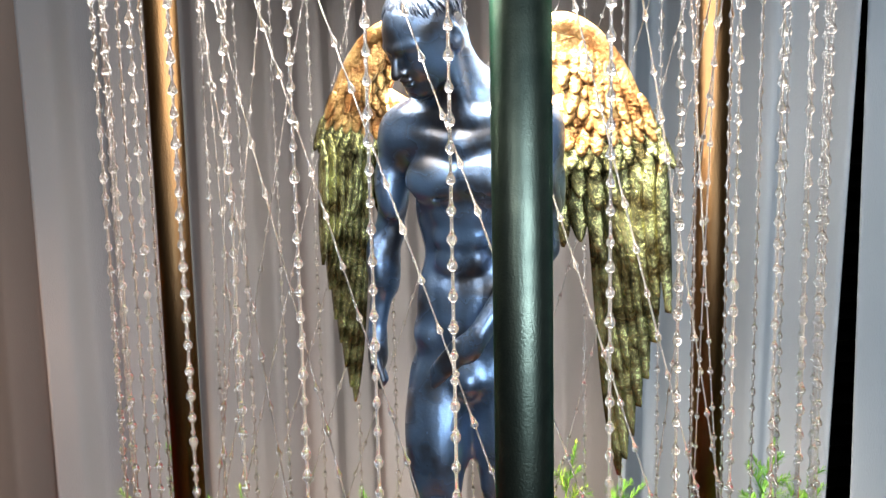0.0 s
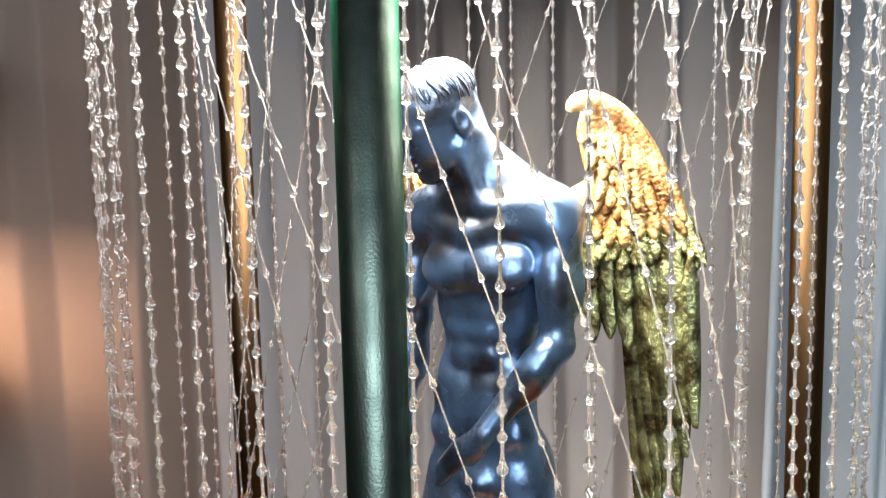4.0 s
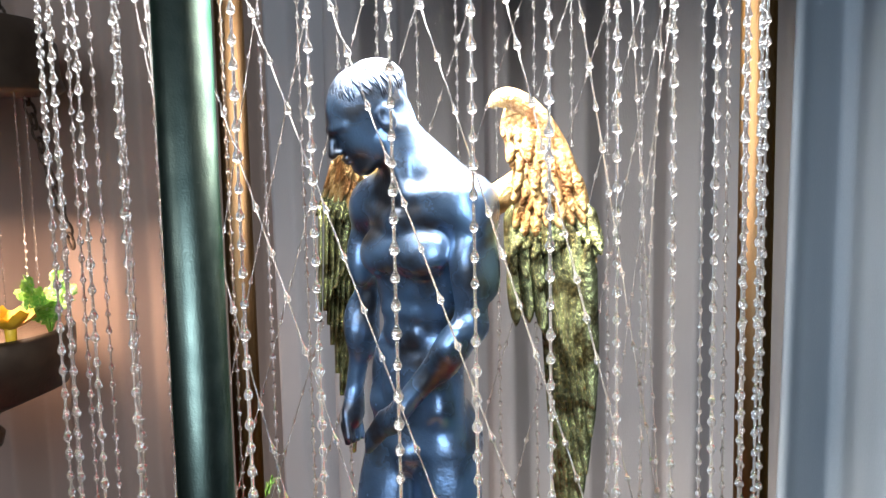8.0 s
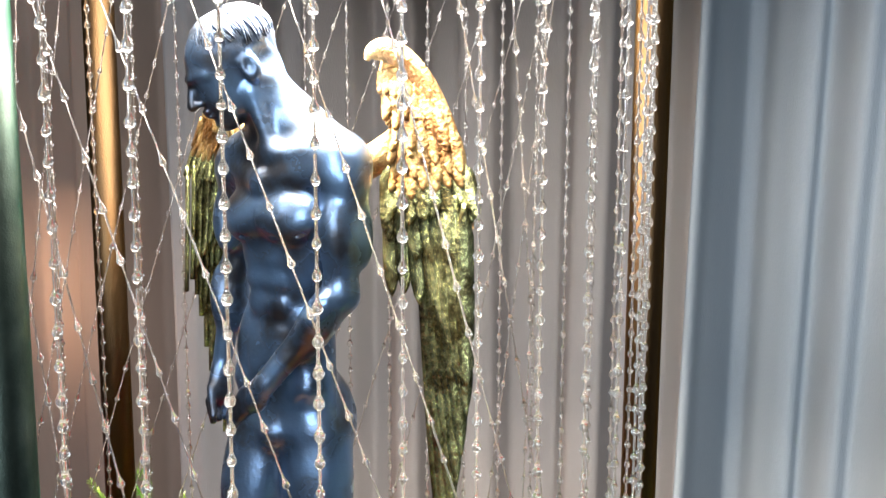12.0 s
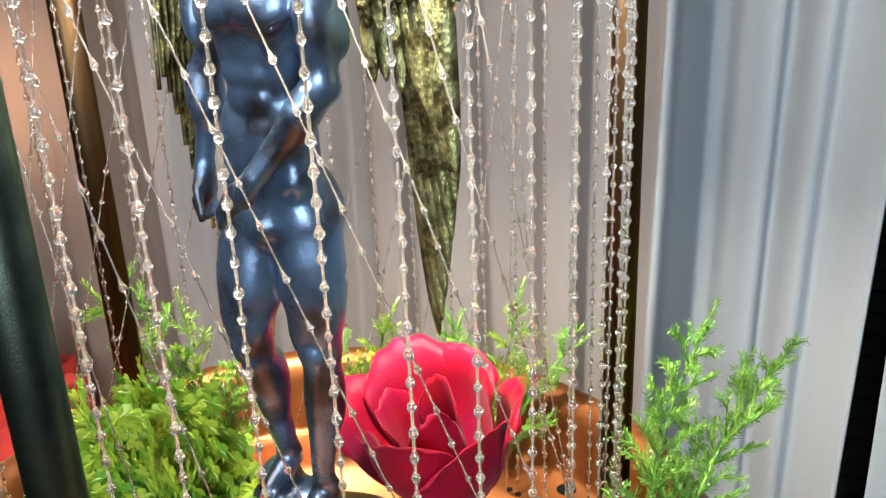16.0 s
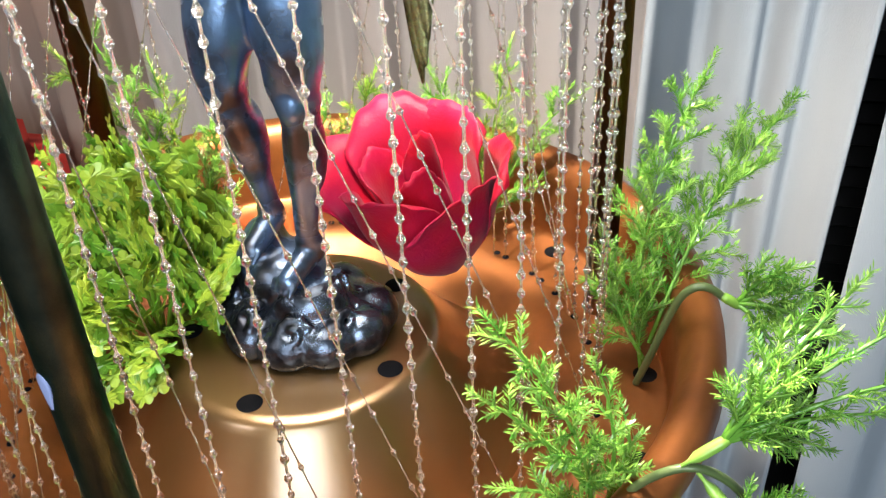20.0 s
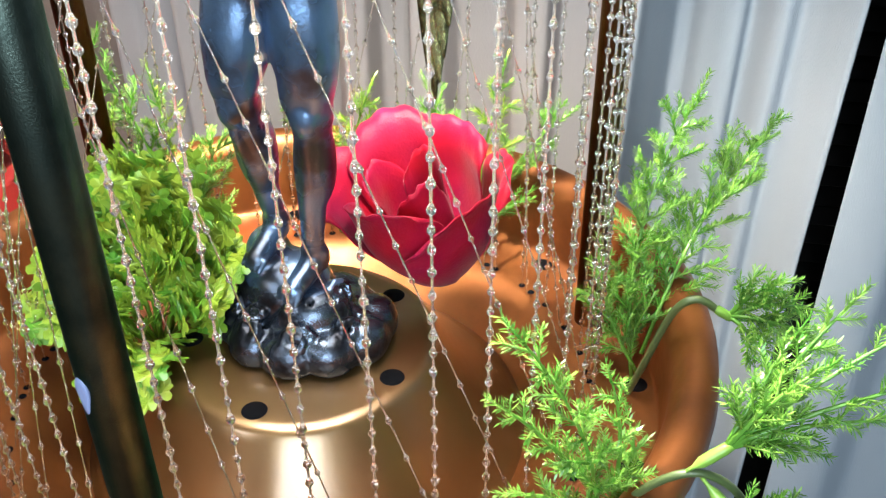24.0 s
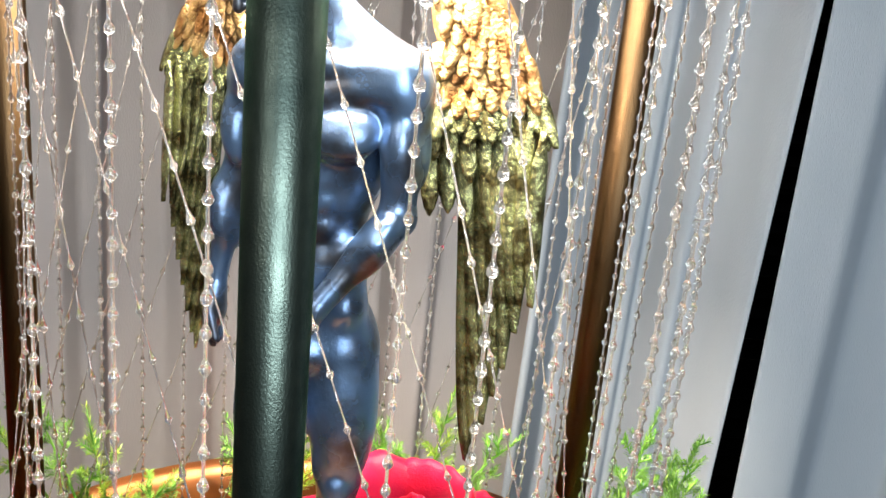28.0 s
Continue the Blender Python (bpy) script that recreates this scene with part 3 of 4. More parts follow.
# head, bowed and turned to its right
f.limb((0.003, 0.004, 0.568), (-0.006, -0.0045, 0.592), 0.0118, 0.0104, 0.006)
f.limb((0.000, 0.004, 0.580), (0.028, -0.006, 0.5640), 0.0090, 0.0070, 0.010)
f.limb((-0.002, 0.004, 0.578), (-0.021, 0.012, 0.5625), 0.0080, 0.0070, 0.008)
f.limb((0.002, -0.011, 0.566), (-0.005, -0.0135, 0.588), 0.0024, 0.0026, 0.004)
f.limb((0.006, -0.0125, 0.5655), (0.028, -0.0165, 0.5675), 0.0022, 0.0020, 0.007)
f.limb((-0.002, -0.0095, 0.5655), (-0.021, 0.0045, 0.5665), 0.0022, 0.0020, 0.007)
turned, bowed = radians(42), radians(30)
level = Vector((-cos(turned), -sin(turned), 0))
ahead = level * cos(bowed) - Vector((0, 0, sin(bowed)))
crown = level * sin(bowed) + Vector((0, 0, cos(bowed)))
aside = Vector((sin(turned), -cos(turned), 0))
tilt = (0, -30, 42)


def skull(a, s, u):
    """A point of the head: ahead, to its left, towards the crown."""
    return tuple(Vector((-0.0160, -0.0085, 0.5985)) + ahead * a + aside * s + crown * u)


f.lump(skull(-0.002, 0, 0.0040), (0.0172, 0.0142, 0.0145), tilt, 0.004)
f.lump(skull(0.0062, 0, -0.0050), (0.0106, 0.0110, 0.0140), tilt, 0.004)
f.lump(skull(0.0122, 0, -0.0172), (0.0040, 0.0048, 0.0036), tilt, 0.004)
f.limb(skull(0.001, 0.0090, -0.0110), skull(0.0110, 0.0035, -0.0172), 0.0026, 0.0026, 0.004)
f.limb(skull(0.001, -0.0090, -0.0110), skull(0.0110, -0.0035, -0.0172), 0.0026, 0.0026, 0.004)
f.limb(skull(0.0164, 0, 0.0010), skull(0.0204, 0, -0.0064), 0.0012, 0.0021, 0.0016)
f.lump(skull(0.0178, 0.0020, -0.0070), 0.0013, k=0.001)
for s in (-1, 1):
    f.limb(skull(0.0160, 0.0022 * s, 0.0025), skull(0.0122, 0.0080 * s, 0.0020), 0.0016, 0.0015, 0.002)
    f.carve(f.ellipsoid(skull(0.0172, 0.0048 * s, -0.0010), (0.0024, 0.0028, 0.0016), tilt), 0.0015)
    f.lump(skull(0.0140, 0.0048 * s, -0.0012), (0.0019, 0.0022, 0.0013), tilt, 0.0008)
f.lump(skull(0.0166, 0, -0.0104), (0.0020, 0.0038, 0.0010), tilt, 0.0009)
f.lump(skull(0.0160, 0, -0.0126), (0.0020, 0.0033, 0.0011), tilt, 0.0009)
for s in (-1, 1):
    f.lump(skull(-0.0030, 0.0143 * s, -0.0030), (0.0040, 0.0022, 0.0060), (0, -24, 42 - 12 * s), 0.0010)
# hair: a cap with uneven locks, its strands are fine relief
cap = f.ellipsoid(skull(-0.0050, 0, 0.0066), (0.0164, 0.0150, 0.0130), tilt)
across = f.x * aside.x + f.y * aside.y
locks = 0.00045 * np.sin(1500 * across + 2.0 * np.sin(420 * f.z) + 240 * f.x)
f.blend((cap + locks).astype(np.float32), 0.0012)
f.blend((f.ellipsoid(skull(-0.0120, 0, -0.0035), (0.0058, 0.0112, 0.0110), tilt) + locks).astype(np.float32), 0.003)
for s in (-1, 1):
    f.carve(f.ellipsoid(skull(-0.0020, 0.0166 * s, -0.0018), (0.0021, 0.0016, 0.0036), (0, -24, 42 - 12 * s)), 0.0006)
# swirling rock: overlapping swells, with scrolls coiled on their faces
f.lump((0.002, 0.004, 0.287), (0.0425, 0.032, 0.015), k=0.005)
f.lump((-0.008, 0.008, 0.304), (0.023, 0.020, 0.018), k=0.005)
f.lump((0.006, -0.002, 0.300), (0.020, 0.017, 0.014), k=0.005)
f.lump((-0.017, 0.011, 0.320), (0.010, 0.013, 0.013), k=0.004)
for a, up, r in ((-165, 0.288, 0.0125), (-128, 0.287, 0.0130), (-92, 0.287, 0.0140), (-58, 0.288, 0.0135), (-22, 0.288, 0.0125), (20, 0.288, 0.013), (70, 0.288, 0.014), (120, 0.288, 0.014), (165, 0.288, 0.013)):
    c = Vector((0.0025 + 0.0335 * cos(radians(a)), 0.002 + 0.0250 * sin(radians(a)), up))
    f.lump(tuple(c), (r, 0.82 * r, 0.0115), (0, 0, a + 90), 0.0022)


def scroll(c, out, r, turns, thick, start):
    """A ridge that coils inwards round c, on a face turned towards out."""
    out = Vector(out).normalized()
    u = out.orthogonal().normalized()
    v = out.cross(u)
    last = None
    steps = int(9 * turns)
    for j in range(steps + 1):
        g = j / steps
        b = start + 2 * pi * turns * g
        q = r * (1 - 0.78 * g)
        p = tuple(Vector(c) + u * (q * cos(b)) + v * (q * sin(b)) + out * (0.003 * g))
        if last:
            f.limb(last, p, thick * (1 - 0.35 * g), thick * (1 - 0.35 * g), 0.0013)
        last = p


for c, out, r, turns, thick, start in (((0.006, -0.0240, 0.2960), (0.15, -0.8, 0.7), 0.0088, 1.6, 0.0026, 0.5), ((0.0270, -0.0130, 0.2965), (0.7, -0.55, 0.6), 0.0078, 1.5, 0.0025, 2.0),
                                       ((-0.0170, -0.0185, 0.2965), (-0.45, -0.7, 0.65), 0.0092, 1.5, 0.0027, 3.4), ((-0.0310, 0.0010, 0.2970), (-0.9, -0.2, 0.5), 0.0080, 1.4, 0.0025, 1.0),
                                       ((0.0185, 0.0010, 0.3080), (0.6, -0.5, 0.7), 0.0066, 1.3, 0.0022, 4.2), ((-0.0190, 0.0020, 0.3130), (-0.5, -0.7, 0.5), 0.0068, 1.3, 0.0022, 0.2)):
    scroll(c, out, r, turns, thick, start)
for i in range(7):
    a = -2.9 + 0.62 * i
    f.groove((0.002 + 0.039 * cos(a), 0.002 + 0.029 * sin(a), 0.2835), (0.002 + 0.020 * cos(a + 0.5), 0.002 + 0.015 * sin(a + 0.5), 0.3095), 0.0009, 0.0018)
f.carve((f.z - 0.2805) + 0 * f.d, 0.001)
body_points, body_quads = f.surface()


def feather(verts, faces, base, way, face, length, width, curl=0.0, ribs=7):
    """A closed, ridged feather from base along way, its broad side towards face."""
    base, way, face = Vector(base), Vector(way).normalized(), Vector(face)
    face = (face - way * face.dot(way)).normalized()
    side = way.cross(face)
    rows = 2 * ribs
    start = len(verts)
    for i in range(rows + 1):
        s = i / rows
        w = width * 0.5 * (0.2 + 0.8 * min(1, s * 5)) * sqrt(max(0.02, 1 - max(0, (s - 0.55) / 0.45) ** 2.2))
        ridge = 0.19 * width * (1 if i % 2 else 0.3)
        c = base + way * (length * s) + face * (curl * length * s * s)
        for u, h in ((-1, 0), (-0.5, 0.8 * ridge), (0, 0.17 * width), (0.5, 0.8 * ridge), (1, 0), (0, -0.16 * width)):
            lag = 0.35 * width * abs(u)
            verts.append(c + side * (w * u) + face * h - way * (lag * (1 if 0 < i < rows else 0) * (0.5 if i % 2 else 1) * 0.4))
    for i in range(rows):
        a = start + 6 * i
        for k in range(6):
            faces.append((a + k, a + (k + 1) % 6, a + 6 + (k + 1) % 6, a + 6 + k))
    faces.append(tuple(start + k for k in range(5, -1, -1)))
    faces.append(tuple(start + 6 * rows + k for k in range(6)))


def wing(place):
    """One folded wing; place() maps its own coordinates into the statue's."""
    verts, faces = [], []
    rnd = random.Random(5)
    front = Vector((0.25, -1, 0.1))
    # long flight feathers in one narrow bundle, the innermost the longest
    for layer in range(2):
        for i in range(6):
            u = i / 5
            base = Vector((0.0555 + 0.0195 * u, 0.0125 - 0.005 * u - 0.003 * layer, 0.558 - 0.012 * u))
            low = (0.409 + 0.060 * u ** 1.3) if layer == 0 else (0.452 + 0.034 * u)
            tip = Vector((0.0668 + 0.0115 * u, 0.0115 - 0.004 * u - 0.003 * layer, low + rnd.uniform(-0.003, 0.003)))
            feather(verts, faces, base, tip - base, front + Vector((0.7 * u, 0, 0)), (tip - base).length, 0.0098 - 0.0012 * layer, -0.012, 30)
    for i in range(5):
        u = i / 4
        feather(verts, faces, (0.061 + 0.0175 * u, 0.0055 - 0.004 * u, 0.560 - 0.010 * u), (0.07 - 0.05 * u, -0.02, -1), front + Vector((0.7 * u, 0, 0)), 0.048 + 0.016 * u, 0.0086, 0.02, 15)
    # middle row that ends in a ragged edge
    for row in range(2):
        for i in range(5):
            u = i / 4
            feather(verts, faces, (0.042 + 0.023 * u, 0.009 - 0.003 * row, 0.551 + 0.010 * row), (0.02 + 0.10 * u, -0.03, -1),
                    front, (0.042 if row == 0 else 0.032) * rnd.uniform(0.85, 1.1), 0.0086, 0.05, 9)
    # small overlapping coverts up to the wrist
    for row in range(9):
        v = row / 8
        cx, cz = 0.062 - 0.001 * v - 0.016 * v * v, 0.553 + 0.046 * v
        half = 0.0135 * (1 - v) ** 0.9 + 0.0030
        n = 8 - row // 2
        if row == 2:
            olive = len(faces)
        for i in range(n):
            u = (i + (0.5 if row % 2 else 0)) / n * 2 - 1 + 1 / n
            feather(verts, faces, (cx + half * u, 0.003 + 0.004 * abs(u), cz + 0.004), (0.35 * u, -0.15, -1), front + Vector((0.5 * u, 0, 0.4)),
                    0.0170 * rnd.uniform(0.8, 1.2), 0.0072, 0.03, 7)
    # rounded bone along the leading edge and the joint to the shoulder
    def bone(points, radii, n=14):
        start = len(verts)
        line = [Vector((*p, r)) for p, r in zip(points, radii)]
        for _ in range(2):
            line = [line[0]] + [q for a, b in zip(line, line[1:]) for q in (a.lerp(b, 0.25), a.lerp(b, 0.75))] + [line[-1]]
        points, radii = [q.xyz for q in line], [q.w for q in line]
        for i, (p, r) in enumerate(zip(points, radii)):
            q = Vector(points[min(i + 1, len(points) - 1)]) - Vector(points[max(i - 1, 0)])
            q.normalize()
            s = q.cross(Vector((0, 1, 0))).normalized()
            for k in range(n):
                verts.append(Vector(p) + s * (r * cos(2 * pi * k / n)) + Vector((0, 1, 0)) * (0.8 * r * sin(2 * pi * k / n)))
        for i in range(len(points) - 1):
            for k in range(n):
                a = start + n * i
                faces.append((a + k, a + (k + 1) % n, a + n + (k + 1) % n, a + n + k))
        faces.append(tuple(start + k for k in range(n)))
        faces.append(tuple(start + n * (len(points) - 1) + k for k in range(n - 1, -1, -1)))
    bone([(0.034, 0.0, 0.6005), (0.036, 0.0, 0.6035), (0.042, 0.002, 0.6045), (0.050, 0.005, 0.6005), (0.058, 0.008, 0.592), (0.066, 0.010, 0.578), (0.073, 0.010, 0.560), (0.078, 0.008, 0.540)],
         [0.0012, 0.0034, 0.0044, 0.0050, 0.0053, 0.0053, 0.0046, 0.0032])
    bone([(0.043, 0.004, 0.597), (0.045, 0.008, 0.588), (0.048, 0.010, 0.578), (0.052, 0.011, 0.566)], [0.0055, 0.0075, 0.0080, 0.0050])
    bone([(0.028, 0.008, 0.560), (0.040, 0.009, 0.566), (0.052, 0.009, 0.573), (0.060, 0.009, 0.582)], [0.0065, 0.0068, 0.0075, 0.0060])
    bone([(0.056, 0.011, 0.585), (0.061, 0.011, 0.572), (0.063, 0.011, 0.556), (0.062, 0.011, 0.538)], [0.0030, 0.0075, 0.0120, 0.0085])
    return [place(v) for v in verts], faces, [2] * olive + [1] * (len(faces) - olive)


def strands(count, seed):
    """Short locks that lie on the cap of hair, combed from the crown down and forward."""
    rnd = random.Random(seed)
    verts, faces = [], []
    r = Vector((0.0166, 0.0153, 0.0132))
    for i in range(count):
        a0 = 2 * pi * i / count + rnd.uniform(-0.1, 0.1)
        start, end = rnd.uniform(0.12, 0.75), rnd.uniform(1.25, 1.5) + (0.35 if cos(a0) < -0.2 else 0.0)
        bend = rnd.uniform(-0.35, 0.35)
        pts = []
        for j in range(7):
            g = j / 6
            p, a = start + (end - start) * g, a0 + bend * g
            lift = 1.0 + 0.03 * sin(pi * g) + rnd.uniform(-0.006, 0.006)
            pts.append(Vector(skull(-0.0050 + lift * r.x * sin(p) * cos(a), lift * r.y * sin(p) * sin(a), 0.0066 + lift * r.z * cos(p))))
        first = len(verts)
        for j, p in enumerate(pts):
            d = (pts[min(j + 1, 6)] - pts[max(j - 1, 0)]).normalized()
            out = (p - Vector(skull(-0.005, 0, 0.0066))).normalized()
            side = d.cross(out).normalized()
            w = 0.00105 * (1.0 - 0.75 * (j / 6) ** 2) * (0.5 if j == 0 else 1)
            for k in range(5):
                t = 2 * pi * k / 5
                verts.append(p + side * (w * cos(t)) + out * (0.7 * w * sin(t)))
        for j in range(6):
            for k in range(5):
                b = first + 5 * j
                faces.append((b + k, b + (k + 1) % 5, b + 5 + (k + 1) % 5, b + 5 + k))
        faces.append(tuple(first + k for k in range(4, -1, -1)))
        faces.append(tuple(first + 30 + k for k in range(5)))
    return verts, faces


hv, hf = strands(170, 8)
lv, lf, lm = wing(lambda v: (v.x, v.y - 0.55 * (v.x - 0.042), v.z))
rv, rf, rm = wing(lambda v: (0.0035 - (v.x - 0.0035) * 0.82, v.y + 0.010 + 0.34 * (v.x - 0.028), 0.604 - (0.604 - v.z) * 0.86))
n1, n2 = len(body_points), len(body_points) + len(lv)
n3 = n2 + len(rv)
drop = Vector((0, 0, DRUM_Z))
points = [Vector(p) - drop for p in body_points] + [Vector(p) - drop for p in lv + rv + hv]
quads = [tuple(int(i) for i in q) for q in body_quads]
faces = quads + [tuple(i + n1 for i in q) for q in lf] + [tuple(i + n2 for i in q)[::-1] for q in rf] + [tuple(i + n3 for i in q) for q in hf]
me = bpy.data.meshes.new("angel_statue")
me.from_pydata(points, [], faces)
me.materials.append(SILVER)
me.materials.append(WING)
me.materials.append(WING_OLIVE)
me.materials.append(HAIR)
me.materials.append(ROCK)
index = np.zeros(len(faces), np.int32)
index[len(quads):] = lm + rm + [3] * len(hf)
# faces of the cap are hair
middle = body_points[body_quads].mean(1) - np.array(skull(-0.0050, 0, 0.0066))
index[:len(quads)][(middle @ np.array(crown) > -0.002 + 0.25 * (middle @ np.array(ahead))) & (np.linalg.norm(middle, axis=1) < 0.021) & (middle @ np.array(ahead) < 0.0135)] = 3
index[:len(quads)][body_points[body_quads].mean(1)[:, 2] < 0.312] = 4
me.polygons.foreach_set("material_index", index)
me.shade_smooth()
statue = new("winged_statue", me)
statue.location = drop
tagged(statue, "silver statue tinted blue, with gilded wings, standing on a rock", "statue")

# ---------------------------------------------------------------- plants
def needle(verts, faces, p, d, length, width):
    side = d.cross(Vector((0.3, 0.2, 1))).normalized() * width
    up = d.cross(side).normalized() * (0.5 * width)
    s = len(verts)
    verts.extend((p - side * 0.5, p + d * (0.5 * length) + side, p + d * length, p + d * (0.5 * length) - side, p + d * (0.45 * length) + up))
    faces.extend(((s, s + 1, s + 4), (s + 1, s + 2, s + 4), (s + 2, s + 3, s + 4), (s + 3, s, s + 4), (s, s + 3, s + 2, s + 1)))


def mesh_from(name, verts, faces, mats):
    me = bpy.data.meshes.new(name)
    me.from_pydata(verts, [], faces)
    for m in mats:
        me.materials.append(m)
    return me


def sprig(parent, path, spread, seed, mat, count=16, stem_r=0.0009, needle_length=0.0054):
    """An asparagus-fern sprig: a stem, and side twigs set with short needles, as two parts."""
    rnd = random.Random(seed)
    path = [Vector(p) for p in path]
    verts, faces = [], []
    stem = tube(path, [stem_r * (1.3 - i / len(path)) for i in range(len(path))], 6)

    def at(s):
        q = s * (len(path) - 1)
        i = min(int(q), len(path) - 2)
        return path[i].lerp(path[i + 1], q - i), (path[i + 1] - path[i]).normalized()

    def twig(p, d, length):
        n = max(4, int(length / 0.0012))
        side = d.orthogonal().normalized()
        tube([p, p + d * (0.95 * length)], [0.0006, 0.0003], 4, stem)
        for i in range(n):
            q = p + d * (length * (i + 0.5) / n)
            turn = rnd.uniform(0, 6.28)
            for k in range(3):
                a = turn + 2.094 * k + rnd.uniform(-0.3, 0.3)
                w = (Matrix.Rotation(a, 3, d) @ side)
                needle(verts, faces, q, (d * 0.75 + w * 0.75).normalized(), needle_length * rnd.uniform(0.7, 1.15) * (1 - 0.35 * i / n), 0.00046)

    for i in range(count):
        s = 0.12 + 0.86 * (i + rnd.uniform(-0.3, 0.3)) / count
        p, d = at(min(max(s, 0.02), 0.99))
        side = Matrix.Rotation(2.4 * i + rnd.uniform(-0.6, 0.6), 3, d) @ d.orthogonal().normalized()
        w = (d * rnd.uniform(0.8, 1.3) + side).normalized()
        length = spread * (1.05 - 0.65 * s) * rnd.uniform(0.7, 1.2)
        twig(p, w, length)
        if length > 0.014:
            for j in range(2):
                c = Matrix.Rotation(rnd.uniform(0, 6.28), 3, w) @ w.orthogonal().normalized()
                twig(p + w * (length * (0.35 + 0.3 * j)), (w + 0.9 * c).normalized(), length * 0.45)
    p, d = at(0.93)
    twig(p, d, spread * 0.7)
    ob = new("foliage", mesh_from("foliage", verts, faces, [mat]))
    ob.parent = parent
    part("stem", stem, mat, parent)


def lobed_leaf(verts, faces, p, d, n, size):
    """A flat leaflet with five notched lobes, slightly cupped."""
    side = d.cross(n).normalized()
    s = len(verts)
    outline = [(0, 0), (0.34, 0.06), (0.60, 0.14), (0.42, 0.38), (0.78, 0.52), (0.72, 0.74), (0.34, 0.68), (0.26, 1.0), (0, 1.08),
               (-0.26, 1.0), (-0.34, 0.68), (-0.72, 0.74), (-0.78, 0.52), (-0.42, 0.38), (-0.60, 0.14), (-0.34, 0.06)]
    for u, v in outline:
        verts.append(p + side * (u * size) + d * (v * size) + n * (0.22 * size * (u * u) - 0.15 * size * v * v))
    c = len(verts)
    verts.append(p + d * (0.45 * size) + n * (0.10 * size))
    for i in range(16):
        faces.append((c, s + i, s + (i + 1) % 16))


def frond(parent, path, seed, mat, spread=0.03, size=0.0062):
    """A parsley-like frond: a stem with paired branches of lobed leaflets, as two parts."""
    rnd = random.Random(seed)
    path = [Vector(p) for p in path]
    verts, faces = [], []
    stem = tube(path, [0.0010 * (1.3 - 0.9 * i / len(path)) for i in range(len(path))], 6)
    for i in range(9):
        s = 0.25 + 0.75 * i / 8
        q = min(s, 0.999) * (len(path) - 1)
        k = min(int(q), len(path) - 2)
        p, d = path[k].lerp(path[k + 1], q - k), (path[k + 1] - path[k]).normalized()
        up = Vector((rnd.uniform(-0.3, 0.3), -0.45 + rnd.uniform(-0.3, 0.3), 1)).normalized()
        side = d.cross(up).normalized()
        up = side.cross(d).normalized()
        for sg in (-1, 1):
            w = (side * sg + d * 0.7 + up * rnd.uniform(-0.15, 0.3)).normalized()
            length = spread * (1.1 - 0.7 * s) * rnd.uniform(0.75, 1.2)
            tube([p, p + w * length], [0.0006, 0.0003], 4, stem)
            m = max(2, int(length / 0.0062))
            for j in range(m):
                r = p + w * (length * (j + 0.6) / m)
                for tw in (-1, 1):
                    lobed_leaf(verts, faces, r, (w * 0.8 + tw * w.cross(up)).normalized(), (up + Vector((rnd.uniform(-0.4, 0.4), rnd.uniform(-0.5, 0.3), 0))).normalized(), size * rnd.uniform(0.7, 1.15))
            lobed_leaf(verts, faces, p + w * length, w, up, size)
    ob = new("foliage", mesh_from("foliage", verts, faces, [mat]))
    ob.parent = parent
    part("stem", stem, mat, parent)


def plant(name, label, at):
    ob = thing(name, None, None, label, "plant", "plastic greenery in the tray")
    ob.location = at
    bpy.context.view_layer.update()
    return ob


# upright sprig in a tray hole
P = plant("fern_sprig", "bright green plastic asparagus fern standing in a tray hole", (0.159, 0.026, TRAY_Z))
sprig(P, curve((0, 0, 0), (0.015, 0.062, 0.128), (-0.012, 0, 0), 8), 0.036, 1, LEAF, 34)
sprig(P, curve((0.002, 0.002, 0.02), (0.058, 0.104, 0.094), (-0.004, -0.008, 0.018), 8), 0.036, 2, LEAF, 32)
sprig(P, curve((0.001, 0.0, 0.01), (-0.022, 0.016, 0.062), (-0.004, 0, 0), 6), 0.024, 3, LEAF, 16)
# leaning sprig nearer the front
P = plant("fern_sprig", "bright green plastic asparagus fern leaning over the pedestal", (0.1434, -0.082, TRAY_Z))
sprig(P, curve((0, 0, 0.002), (-0.033, -0.026, 0.135), (0.012, 0.004, 0.0), 9), 0.024, 4, LEAF, 24)
sprig(P, curve((0.006, 0.004, 0.025), (-0.001, -0.012, 0.110), (0.004, 0.004, 0), 8), 0.016, 5, LEAF, 11)
sprig(P, curve((0.004, 0.004, 0.022), (0.009, 0.010, 0.070), (0.006, 0.0, 0), 6), 0.014, 6, LEAF, 8)
sprig(P, curve((-0.002, 0.0, 0.040), (-0.036, -0.020, 0.096), (0.0, 0, 0.004), 6), 0.016, 7, LEAF, 11)
sprig(P, curve((0.0, 0.0, 0.024), (-0.030, -0.007, 0.040), (0.0, 0, 0.004), 6), 0.014, 8, LEAF, 8)
# wired spray that arches over the rim
P = plant("fern_spray", "green plastic asparagus fern spray arching over the copper rim", (0.1415, -0.0809, TRAY_Z))


def wire(points):
    pts = [Vector(q) - P.location for q in points]
    for _ in range(2):
        pts = [pts[0]] + [q for a, b in zip(pts, pts[1:]) for q in (a.lerp(b, 0.25), a.lerp(b, 0.75))] + [pts[-1]]
    return pts


